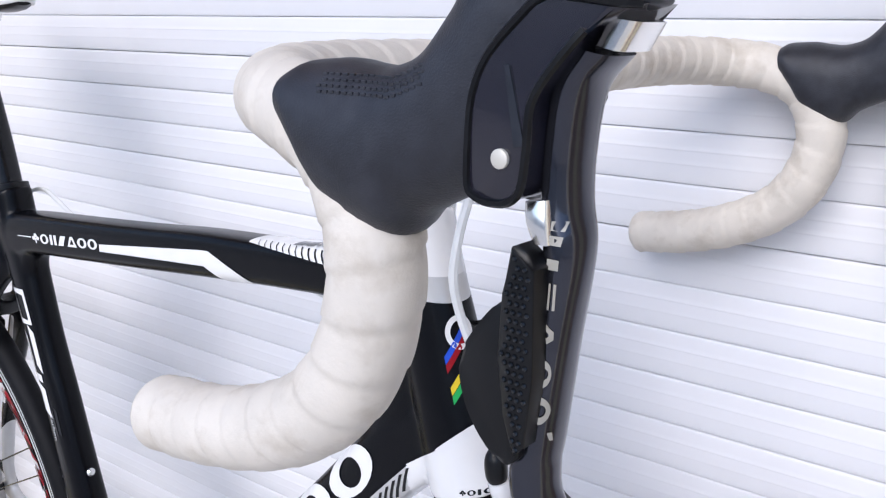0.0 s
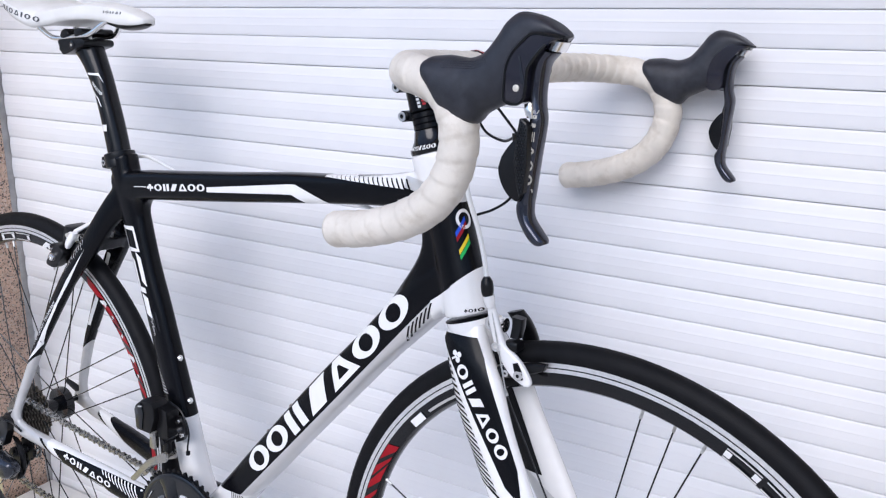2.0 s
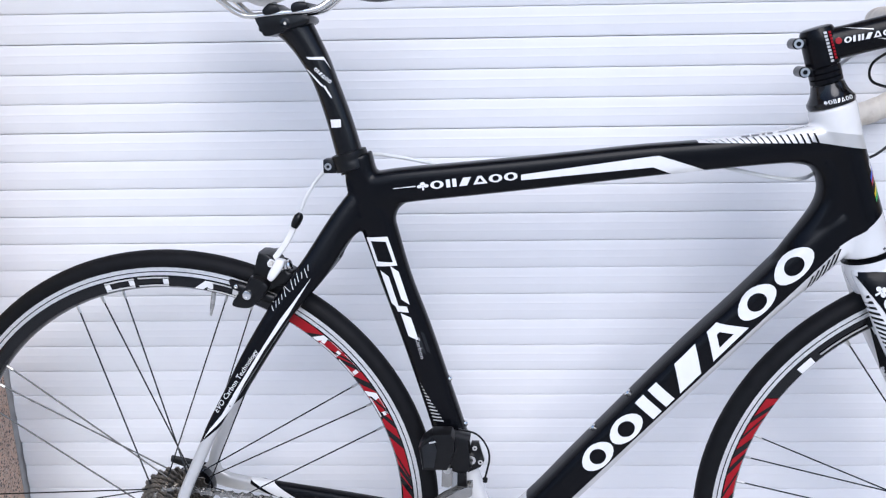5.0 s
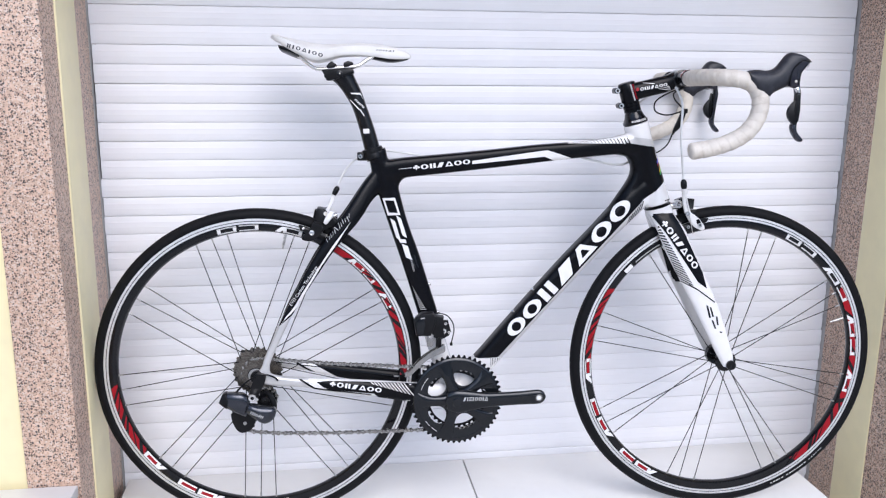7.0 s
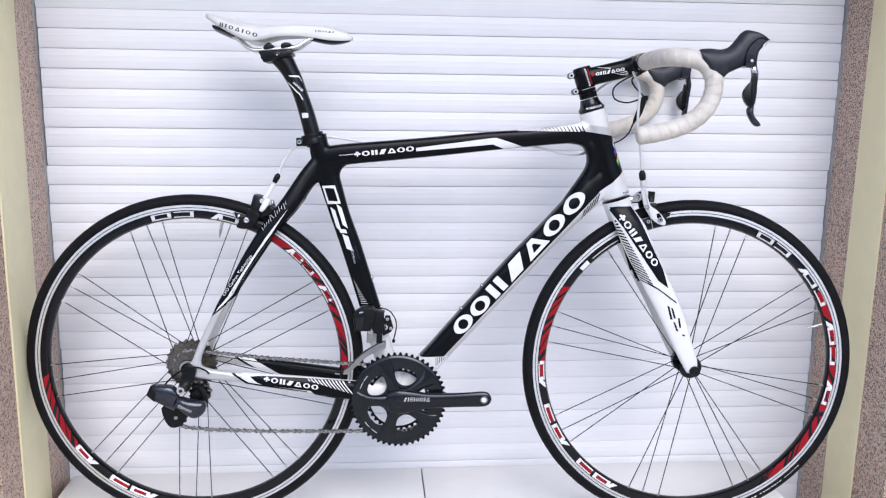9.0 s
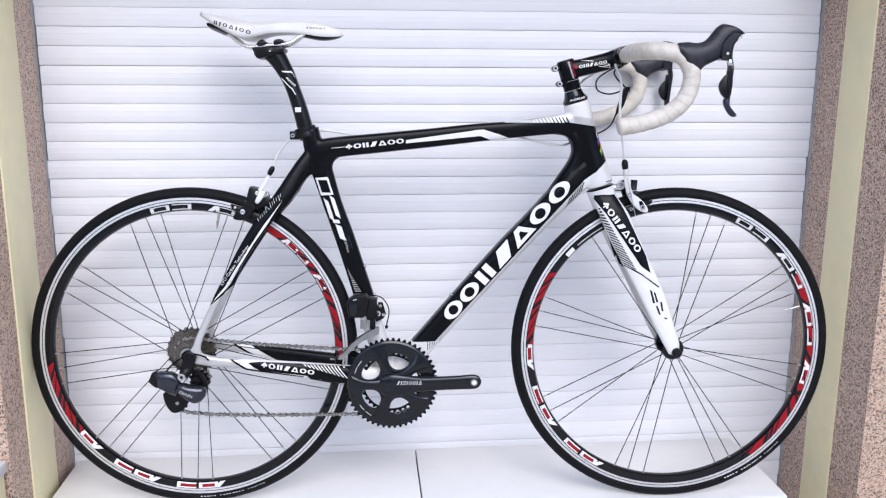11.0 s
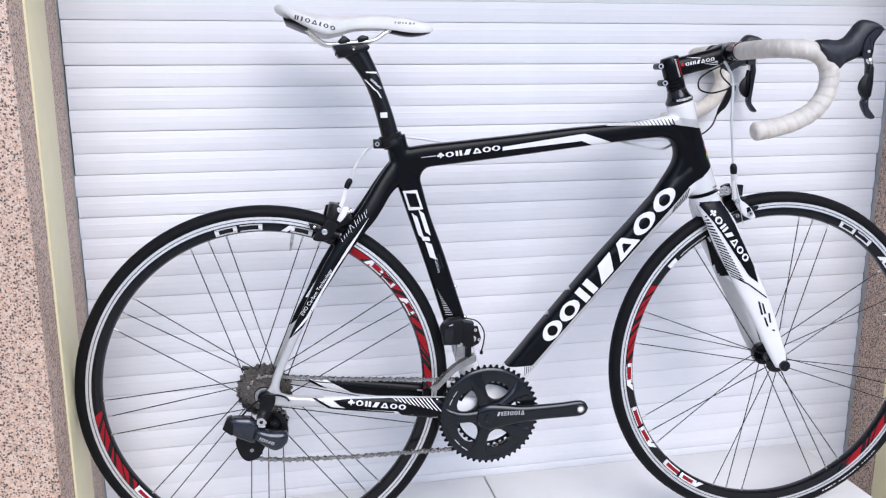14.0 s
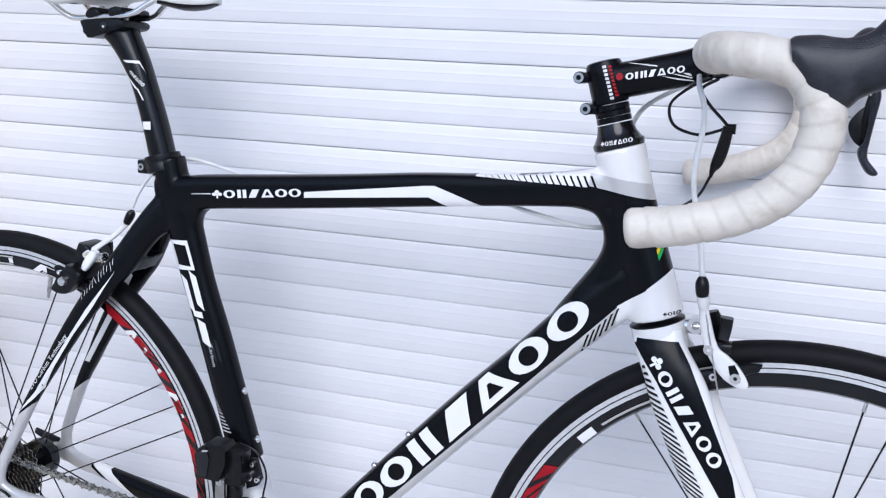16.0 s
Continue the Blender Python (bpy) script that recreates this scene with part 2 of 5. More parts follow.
def paint(bm, point, along, index, side=1, where=None):
    """Cuts a body by the plane that holds the line through (x, z) point with direction along, and paints one side of it."""
    nx, nz = -along[1] * side, along[0] * side
    co, no = Vector((point[0], 0, point[1])), Vector((nx, 0, nz)).normalized()
    bmesh.ops.bisect_plane(bm, geom=bm.verts[:] + bm.edges[:] + bm.faces[:], plane_co=co, plane_no=no, dist=1e-6)
    for f in bm.faces:
        c = f.calc_center_median()
        if (c - co).dot(no) > 0 and (where is None or where(c)):
            f.material_index = index


def surface(ob):
    """A tree of a part's faces, to lay graphics on."""
    from mathutils.bvhtree import BVHTree
    me = ob.data
    return BVHTree.FromPolygons([v.co.copy() for v in me.vertices], [tuple(p.vertices) for p in me.polygons])


TREES = {}


def lay(name, bm, on, mat, parent, label="", lift=0.0005, cell=0.008, way=(0, 1, 0)):
    """Cuts a flat film small and lays it on a part's surface, seen along way (from the near side, the far side or above)."""
    if on.name not in TREES:
        TREES[on.name] = surface(on)
    tree, way = TREES[on.name], Vector(way)
    bmesh.ops.triangulate(bm, faces=bm.faces[:])
    for axis in [k for k in range(3) if not way[k]]:
        at = [v.co[axis] for v in bm.verts]
        no = Vector([float(k == axis) for k in range(3)])
        k = min(at) + cell
        while k < max(at):
            bmesh.ops.bisect_plane(bm, geom=bm.verts[:] + bm.edges[:] + bm.faces[:], plane_co=no * k, plane_no=no, dist=1e-6)
            k += cell
    gone = []
    for v in bm.verts:
        hit, normal, _, _ = tree.ray_cast(v.co - way * 1.2, way)
        if hit is None:
            gone.append(v)
        else:
            v.co = hit + (normal if normal.dot(way) < 0 else -normal) * lift
    bmesh.ops.delete(bm, geom=gone, context="VERTS")
    if not bm.faces:
        bm.free()
        return
    ob = part(name, bm, mat, parent, label)
    for f in ob.data.polygons:
        if f.normal.dot(way) > 0:
            f.flip()


def decal(name, shapes, on, mat, parent, label="", lift=0.0005, cell=0.008, side=-1):
    """Paint or film on a part's flank: flat outlines of (x, z), each laid on the surface as a piece of its own."""
    for shape in shapes:
        bm = bmesh.new()
        loops = shape if isinstance(shape[0][0], (tuple, list)) else [shape]
        if len(loops) == 2:
            a, b = loops
            va, vb = [bm.verts.new((x, 0, z)) for x, z in a], [bm.verts.new((x, 0, z)) for x, z in b]
            for i in range(len(a)):
                j = (i + 1) % len(a)
                bm.faces.new((va[i], va[j], vb[j], vb[i]))
        else:
            bm.faces.new([bm.verts.new((x, 0, z)) for x, z in loops[0]])
        lay(name, bm, on, mat, parent, label, lift, cell, (0, -side, 0))


def words(text, a, b, height, on, mat, parent, label, lift=0.0007, cell=0.004, way=(0, 1, 0)):
    """A word in the built-in font, its foot from a to b on the film's plane: (x, z) on a flank, (x, y) on top."""
    curve = bpy.data.curves.new("word", "FONT")
    curve.body, curve.resolution_u = text, 2
    raw = new("word", curve)
    flat = bpy.data.meshes.new_from_object(raw.evaluated_get(bpy.context.evaluated_depsgraph_get()))
    bpy.data.objects.remove(raw)
    bm = bmesh.new()
    bm.from_mesh(flat)
    bpy.data.meshes.remove(flat)
    wide = max(v.co.x for v in bm.verts)
    along = Vector(b) - Vector(a)
    up = Vector((-along.y, along.x)).normalized() * height / 0.70
    for v in bm.verts:
        p = Vector(a) + along * (v.co.x / wide) + up * v.co.y
        v.co = (p.x, p.y, 0) if way[2] else (p.x, 0, p.y)
    lay("lettering", bm, on, mat, parent, label, lift, cell, way)


def run(a, b, height, kinds, lean=0.0, gap=0.12, spans=()):
    """Plain shapes in a row from a to b, both on the foot line, as (x, z) outlines: o ring, i bar, u two bars, v wedge, - dash, c clover."""
    widths = {"o": 0.9, "i": 0.45, "u": 0.85, "v": 0.95, "-": 0.5, "c": 0.8, "s": 0.8, "x": 0.8}
    total = sum(widths[k] for k in kinds) + gap * (len(kinds) - 1)
    d = (Vector(b) - Vector(a)).to_2d()
    along = d.normalized()
    up = Vector((-along.y, along.x))
    unit = d.length / total
    put = lambda s, h: tuple(Vector(a) + along * (s + lean * h * height) + up * (h * height))
    out, at = [], 0.0
    for order, k in enumerate(kinds):
        w = widths[k] * unit
        if spans:
            at, w = spans[order]
        box = lambda s0, s1, h0, h1: [put(at + w * s0, h0), put(at + w * s1, h0), put(at + w * s1, h1), put(at + w * s0, h1)]
        if k in "oc":
            ring = lambda g, h, m, q: [put(at + w * (m + g / 2 * math.cos(t)), q + h / 2 * math.sin(t)) for t in np.linspace(0, 2 * math.pi, 20, endpoint=False)]
            if k == "o":
                out.append([ring(1, 1, 0.5, 0.5), ring(0.46, 0.66, 0.5, 0.5)])
            else:
                out += [ring(0.42, 0.42, 0.22, 0.5), ring(0.42, 0.42, 0.78, 0.5), ring(0.42, 0.42, 0.5, 0.8), box(0.42, 0.58, 0, 0.55)]
        elif k == "x":
            out += [box(0.08, 0.42, 0, 1), box(0.60, 0.94, 0, 1)]
        elif k == "i":
            out += [box(0.1, 0.8, 0, 1)]
        elif k == "u":
            out += [[put(at, 0), put(at + w * 0.62, 0), put(at + w, 1), put(at + w * 0.38, 1)]]
        elif k == "v":
            out.append([[put(at, 0), put(at + w, 0), put(at + w * 0.64, 1), put(at + w * 0.36, 1)], [put(at + w * 0.30, 0.24), put(at + w * 0.70, 0.24), put(at + w * 0.54, 0.70), put(at + w * 0.46, 0.70)]])
        elif k == "s":
            out += [box(0, 1, 0.78, 1), box(0, 1, 0.4, 0.6), box(0, 1, 0, 0.2)]
        else:
            out.append(box(0, 1, 0.4, 0.62))
        at += w + gap * unit
    return out


# ---- the opening: shutter, jambs, unseen lintel, ground and walls ----
X0, X1, YS = -0.7305, 1.054, 0.206
FLOOR = -0.42
# Ground stays out of view, kept pale to throw light up at the shutter.
ground = part("ground", block(-60, 60, -60, 60, FLOOR - 0.1, FLOOR), PAVING, None, "unseen pale paved ground in front of the opening, bouncing light up")
tagged(ground, category="ground", kind="structure")

shutter = tagged(new("shutter"), "closed roller shutter of white ribbed metal slats", "roller shutter", kind="structure")
PITCH = 0.0418


def slat_mesh():
    """One curved slat with two fine ribs, its foot lapping over the next."""
    bow = lambda z: 0.0016 - 0.0022 * (1 - ((z - 0.0195) / 0.0215) ** 2)
    prof = [(0.0050, 0.0001), (0.0030, 0.0001), (bow(0.0010) + 0.0004, 0.0004)]
    for z in (0.0012, 0.0040, 0.0080, 0.0112, 0.0144):
        prof.append((bow(z), z))
    for rib in (0.0150, 0.0262):
        prof += [(bow(rib), rib), (bow(rib) - 0.00018, rib + 0.0005), (bow(rib) - 0.00022, rib + 0.0009), (bow(rib + 0.0016), rib + 0.0016)]
        prof += [(bow(rib + k), rib + k) for k in (0.0050, 0.0085, 0.0106)]
    prof += [(bow(0.0385), 0.0385), (bow(0.0400), 0.0400), (bow(0.0408) + 0.0005, 0.0410), (0.0036, 0.0414), (0.0050, 0.0414)]
    bm = bmesh.new()
    cuts = [X0 + 0.0025, X0 + 0.5, X0 + 1.0, X1 - 0.0025]
    rings = [[(x, y, z) for y, z in prof] for x in cuts]
    skin(bm, rings)
    return bm


first = part("slat", slat_mesh(), SHUTTER, shutter, sharp=50)
first.location = (0, YS, 0.752 - PITCH * 28)
for k in range(1, 44):
    s = new("slat", first.data)
    s.parent = shutter
    s.location = (random.uniform(-0.0015, 0.0015), YS + random.uniform(-0.0003, 0.0003), 0.752 + PITCH * (k - 28) + random.uniform(-0.0004, 0.0004))
backing = part("backing", block(X0 + 0.01, X1 - 0.01, YS + 0.012, YS + 0.03, FLOOR, 1.40), SHUTTER, shutter)


def jamb(name, x, s, strip):
    """A granite-clad jamb: the reveal beside the shutter, a beige metal strip on it, and the front face."""
    j = tagged(new(name), "pinkish speckled granite jamb with a beige metal strip", "pillar", kind="structure")
    lo, hi = sorted((x, x + s * 0.10))
    part("granite_slab", block(lo, hi, -0.135, YS + 0.06, FLOOR, 1.378, 0.002), GRANITE, j)
    lo, hi = sorted((x - s * 0.004, x + s * 0.012))
    part("metal_strip", block(lo, hi, strip, 0.091, FLOOR, 1.378, 0.0015), BEIGE, j, "beige painted metal strip")
    lo, hi = sorted((x - s * 0.0012, x + s * 0.004))
    part("guide_rail", block(lo, hi, YS - 0.012, YS + 0.012, FLOOR, 1.378), RAIL, j, "grey shutter guide rail")
    lo, hi = sorted((x + s * 0.1025, x + s * 0.45))
    part("metal_panel", block(lo, hi, -0.125, YS + 0.06, FLOOR, 1.378, 0.002), BEIGE, j, "beige painted metal panel")
    return j


jamb("pillar_left", X0, -1, -0.042)
jamb("pillar_right", X1, 1, -0.022)
WALLS = material("pale_wall_paint", (0.74, 0.72, 0.69), 0.8, vary=0.04, scale=8, bump=0.2, bump_scale=120)
# Out of view and set low, so that it shades the shutter's top.
shade_lintel = part("shade_lintel", block(X0 - 0.45, X1 + 0.45, -0.135, YS + 0.06, 1.380, CEILING - 0.002, 0.003), GRANITE, None, "unseen granite block that shades the top of the shutter")
tagged(shade_lintel, category="wall", kind="structure")
# Unseen walls, added round the opening and kept pale to bounce light.
for nm, box in (("unseen_wall_back", (-9, 9, YS + 0.065, YS + 0.2, FLOOR, CEILING)), ("unseen_wall_left", (-9.1, -9.002, -14, YS + 0.2, FLOOR, CEILING)), ("unseen_wall_right", (9.002, 9.1, -14, YS + 0.2, FLOOR, CEILING)), ("unseen_wall_front", (-9, 9, -14.1, -14.002, FLOOR, CEILING))):
    tagged(part(nm, block(*box), WALLS, None, "unseen plain pale wall added to bounce light around the opening"), category="wall", kind="structure")

# ---- the stand: two white units side by side ----
TOP = -0.0118


def stand_unit(x0, x1, label):
    u = tagged(new("display_stand"), label, "display stand", "white display stands")
    part("top_panel", block(x0, x1, -0.110, YS - 0.010, TOP - 0.022, TOP, 0.0015), LAMINATE, u)
    part("lower_panel", block(x0 + 0.002, x1 - 0.002, -0.106, YS - 0.010, TOP - 0.046, TOP - 0.026, 0.0015), LAMINATE, u)
    part("body", block(x0 + 0.012, x1 - 0.012, -0.090, YS - 0.012, FLOOR, TOP - 0.048, 0.002), LAMINATE, u)
    part("door", block(x0 + 0.014, x1 - 0.014, -0.106, -0.092, FLOOR + 0.06, TOP - 0.054, 0.002), LAMINATE, u)
    return u


stand_unit(-0.716, 0.0935, "white laminate display unit under the rear wheel")
stand_unit(0.0965, 0.908, "white laminate display unit under the front wheel")

ledge = tagged(new("side_table"), "low white table with a black plug in its top", "table")
part("tabletop", block(-1.15, -0.736, -0.52, -0.1375, 0.128, 0.152, 0.002), LAMINATE, ledge)
part("side_panel", block(-0.758, -0.738, -0.50, -0.150, FLOOR, 0.127, 0.002), BEIGE, ledge, "cream side panel")
part("side_panel", block(-1.148, -1.128, -0.50, -0.150, FLOOR, 0.127, 0.002), BEIGE, ledge, "cream side panel")
part("plug", lathe([(0.0, 0.008), (0.007, 0.007), (0.009, 0.003), (0.009, 0.0)], 16, (-0.835, -0.20, 0.152), (0, 0, 1)), PLASTIC, ledge, "black plastic plug")

# ---- the bicycle ----
bike = tagged(new("bicycle"), "black and white carbon road bicycle leaning on the shutter", "bicycle")
bike.matrix_world = pose(-0.3883, -0.0213, 0, 0, 0, -3.2) @ pose(0, 0, 0, -3.0, 0, 0)
R, WB, HUB = 0.3432, 1.0205, 0.3315
HX, HZ, SLOPE = 0.802, 0.855, 0.29


def head_axis(z):
    return HX + SLOPE * (HZ - z)


HEAD = Vector((-SLOPE, 0, 1)).normalized()
BB = (0.4195, 0.2655)

# frame: one moulded carbon body, its tubes run together with fillets
bm = slab([(0.240, 0.770, 0.250, 0.722, 0.017), (0.275, 0.774, 0.285, 0.729, 0.018), (0.31, 0.779, 0.318, 0.7375, 0.018), (0.40, 0.787, 0.402, 0.7465, 0.0175),
           (0.50, 0.7965, 0.502, 0.7575, 0.017), (0.59, 0.806, 0.592, 0.768, 0.017), (0.67, 0.812, 0.672, 0.777, 0.018), (0.74, 0.820, 0.745, 0.784, 0.020), (0.785, 0.829, 0.79, 0.786, 0.021), (0.815, 0.833, 0.82, 0.786, 0.021)], 32, 6, 3.8)
slab([(0.838, 0.745, 0.868, 0.690, 0.023), (0.800, 0.722, 0.842, 0.684, 0.0225), (0.7690, 0.6905, 0.8100, 0.6545, 0.0245), (0.7110, 0.6260, 0.7505, 0.5965, 0.0245), (0.6510, 0.5630, 0.6895, 0.5300, 0.0245),
      (0.5890, 0.4935, 0.6275, 0.4620, 0.0245), (0.5220, 0.4165, 0.5612, 0.3880, 0.0245), (0.4720, 0.3580, 0.5120, 0.3330, 0.0245), (0.410, 0.292, 0.455, 0.262, 0.024)], 32, 6, 3.6, bm)
slab([(0.236, 0.786, 0.272, 0.800, 0.0185), (0.2405, 0.764, 0.279, 0.772, 0.0185), (0.246, 0.735, 0.293, 0.740, 0.0175), (0.2580, 0.700, 0.3015, 0.707, 0.0165), (0.276, 0.645, 0.3180, 0.645, 0.016),
      (0.2985, 0.578, 0.3410, 0.580, 0.016), (0.3200, 0.5100, 0.3625, 0.512, 0.0165), (0.3420, 0.437, 0.3850, 0.440, 0.018), (0.367, 0.35, 0.410, 0.352, 0.020), (0.387, 0.28, 0.435, 0.285, 0.024)], 28, 6, 2.6, bm)
lathe([(0.0262, 0.0), (0.0266, 0.004), (0.0255, 0.03), (0.0250, 0.05), (0.0258, 0.10), (0.0276, 0.14), (0.0286, 0.178), (0.0280, 0.180)], 36, (head_axis(0.8505), 0, 0.8505), (0.318, 0, -1), bm=bm)
lathe([(0.018, -0.036), (0.0255, -0.034), (0.0265, 0.0), (0.0255, 0.034), (0.018, 0.036)], 32, (BB[0], 0, BB[1]), bm=bm)
slab([(0.265, 0.735, 0.3025, 0.698, 0.0145), (0.280, 0.745, 0.3000, 0.7165, 0.0145), (0.290, 0.750, 0.3045, 0.7290, 0.0145), (0.300, 0.755, 0.3160, 0.7380, 0.014)], 20, 5, bm=bm)
slab([(0.74, 0.802, 0.755, 0.7850, 0.016), (0.775, 0.805, 0.7820, 0.7810, 0.018), (0.800, 0.800, 0.7915, 0.7710, 0.019), (0.818, 0.790, 0.7955, 0.7590, 0.020), (0.830, 0.775, 0.7955, 0.7460, 0.021), (0.835, 0.755, 0.7905, 0.7325, 0.021), (0.835, 0.735, 0.7800, 0.7155, 0.021), (0.830, 0.712, 0.7685, 0.6990, 0.021), (0.822, 0.698, 0.7580, 0.6835, 0.0205), (0.805, 0.680, 0.7490, 0.6700, 0.0190)], 20, 5, bm=bm)
for s in (-1, 1):
    slab([(0.250, 0.758, 0.262, 0.706, 0.013, s * 0.006), (0.222, 0.722, 0.244, 0.690, 0.0125, s * 0.014), (0.186, 0.668, 0.217, 0.650, 0.0110, s * 0.026), (0.152, 0.623, 0.190, 0.619, 0.0100, s * 0.032),
          (0.1285, 0.5870, 0.1640, 0.588, 0.0095, s * 0.036), (0.1050, 0.5470, 0.1355, 0.5470, 0.0090, s * 0.040), (0.0830, 0.5039, 0.1070, 0.5045, 0.0088, s * 0.044), (0.0605, 0.462, 0.0800, 0.462, 0.0084, s * 0.048),
          (0.0460, 0.4297, 0.0635, 0.4300, 0.0080, s * 0.051), (0.0205, 0.3748, 0.0375, 0.3750, 0.0072, s * 0.057), (0.0125, 0.352, 0.0300, 0.350, 0.0066, s * 0.061), (0.000, 0.338, 0.034, 0.327, 0.006, s * 0.063)], 18, 5, 2.5, bm)
    slab([(-0.006, 0.341, -0.004, 0.320, 0.006, s * 0.063), (0.022, 0.342, 0.026, 0.313, 0.0065, s * 0.0625), (0.048, 0.3325, 0.050, 0.3090, 0.0075, s * 0.060), (0.095, 0.3265, 0.095, 0.3055, 0.009, s * 0.057), (0.16, 0.3205, 0.16, 0.2905, 0.0100, s * 0.052),
          (0.23, 0.3135, 0.23, 0.2795, 0.0110, s * 0.046), (0.31, 0.3050, 0.31, 0.2635, 0.0115, s * 0.039), (0.37, 0.299, 0.37, 0.256, 0.012, s * 0.032), (0.42, 0.290, 0.42, 0.248, 0.012, s * 0.024)], 18, 6, 2.6, bm)
slab([(0.205, 0.672, 0.232, 0.668, 0.034), (0.196, 0.655, 0.216, 0.648, 0.034)], 16, 4, bm=bm)


def moulded(bm, size, rounds):
    """Fuses overlapping bodies into one skin and softens it."""
    me = bpy.data.meshes.new("raw")
    bmesh.ops.recalc_face_normals(bm, faces=bm.faces)
    bm.to_mesh(me)
    bm.free()
    raw = new("raw", me)
    mod = raw.modifiers.new("fuse", "REMESH")
    mod.mode, mod.voxel_size = "VOXEL", size
    fused = bpy.data.meshes.new_from_object(raw.evaluated_get(bpy.context.evaluated_depsgraph_get()))
    bpy.data.objects.remove(raw)
    out = bmesh.new()
    out.from_mesh(fused)
    bpy.data.meshes.remove(fused)
    for _ in range(rounds):
        bmesh.ops.smooth_vert(out, verts=out.verts, factor=0.5, use_axis_x=True, use_axis_y=True, use_axis_z=True)
    return out


bm = moulded(bm, 0.0020, 5)
paint(bm, (0.6175, 0.4660), (0.672, 0.741), 2, -1, lambda c: c.x > 0.455 and c.z > 0.345 and c.x < 0.822)
paint(bm, (0.47, 0.3480), (1.0, 0.04), 1, -1, lambda c: c.x > 0.33)
paint(bm, (0.36, 0.425), (1.0, 0.0), 1, -1, lambda c: 0.345 < c.x < 0.45 and c.z > 0.25 and c.x - 0.345 < (0.46 - c.z) * 0.6 + 0.03)
paint(bm, (0.8668, 0.7306), (0.70, 0.66), 1, -1, lambda c: c.x > 0.8475 and c.z > 0.650)
paint(bm, (0.8477, 0.7112), (0.80, 0.60), 1, -1, lambda c: 0.8195 < c.x < 0.8475 and c.z > 0.650)
paint(bm, (0.775, 0.8112), (0.0707, -0.0100), 2, 1, lambda c: c.x > 0.775)
paint(bm, (0.780, 0.8240), (0.0618, -0.0070), 1, 1, lambda c: c.x > 0.772)
paint(bm, (0.700, 0.8090), (1.0, 0.0), 1, 1, lambda c: 0.655 < c.x < 0.779)
paint(bm, (0.0483, 0.4350), (0.76, 0.62), 2, -1, lambda c: c.x < 0.10 and 0.330 < c.z < 0.48)
paint(bm, (0.10, 0.346), (1.0, 0.0), 2, -1, lambda c: c.x < 0.108)
paint(bm, (0.10, 0.346), (1.0, 0.0), 1, -1, lambda c: 0.108 < c.x < 0.35)
for x, kind in ((0.086, 0), (0.095, 1), (0.124, 0)):
    paint(bm, (x, 0.316), (0.85, -0.50), kind, 1, lambda c: c.y > 0.012 and 0.075 < c.x < 0.345 and c.z < 0.345)
for x, z, kind in ((0.1150, 0.5300, 1), (0.1085, 0.5345, 0)):
    paint(bm, (x, z), (0.54, 0.84), kind, 1, lambda c: c.y > 0.012 and 0.490 < c.z < 0.632 and c.x < 0.20)
frame_body = part("frame", bm, [BLACK, WHITE, SILVER], bike, "black and white moulded carbon frame", sharp=80)
top_tube = down_tube = seat_tube = head_tube = near_stay = far_stay = near_chain = far_chain = frame_body

# graphics on the frame, as plain shapes
decal("lettering", run((0.5466, 0.3904), (0.7995, 0.6773), 0.0300, "ooxuvoo", spans=((0.0, 0.047), (0.050, 0.049), (0.103, 0.043), (0.153, 0.057), (0.209, 0.058), (0.2685, 0.054), (0.327, 0.055))), down_tube, WHITE, down_tube, "large white plain lettering shapes", cell=0.004, lift=0.0008)
decal("stripe", [[(0.4955 + 0.0036 * k, 0.3490), (0.4967 + 0.0036 * k, 0.3490), (0.4972 + 0.0036 * k, 0.330 + 0.003 * k), (0.4960 + 0.0036 * k, 0.330 + 0.003 * k)] for k in range(6)], down_tube, GLOSS_BLACK, down_tube, "thin black bars", cell=0.004, lift=0.0008)
decal("stripe", [[(0.7850 + k * 0.0058, 0.6340 + k * 0.0066), (0.7873 + k * 0.0058, 0.6352 + k * 0.0066), (0.7935 + k * 0.0056, 0.6560 + k * 0.0064), (0.7912 + k * 0.0056, 0.6548 + k * 0.0064)] for k in range(6)], down_tube, GLOSS_BLACK, down_tube, "thin black bars")
decal("lettering", run((0.3290, 0.7535), (0.4485, 0.7668), 0.0096, "coxuvoo", 0.0, 0.10), top_tube, WHITE, top_tube, "white plain lettering shapes", cell=0.006)
decal("stripe", [[(0.300, 0.7558), (0.327, 0.7583), (0.327, 0.7595), (0.300, 0.7566)], [(0.452, 0.7662), (0.6045, 0.7815), (0.6270, 0.7735), (0.6640, 0.7785), (0.6110, 0.7947), (0.600, 0.7937), (0.452, 0.7728)]], top_tube, WHITE, top_tube, "white stripe with a slanted tip", cell=0.005, lift=0.0008)
decal("stripe", [[(0.6700 + 0.0072 * k, 0.8085), (0.6700 + 0.0072 * k + 0.0010 + 0.0001 * k, 0.8085), (0.6640 + 0.0072 * k + 0.0008 + 0.0001 * k, 0.8110 + 0.0006 * k), (0.6640 + 0.0072 * k, 0.8110 + 0.0006 * k)] for k in range(17)], top_tube, BLACK, top_tube, "thin black slanted bars", cell=0.003, lift=0.0006)
words("carbon", (0.7450, -0.0120), (0.7760, -0.0105), 0.0095, top_tube, GREY, top_tube, "small grey word on the top tube", 0.0006, 0.003, (0, 0, -1))
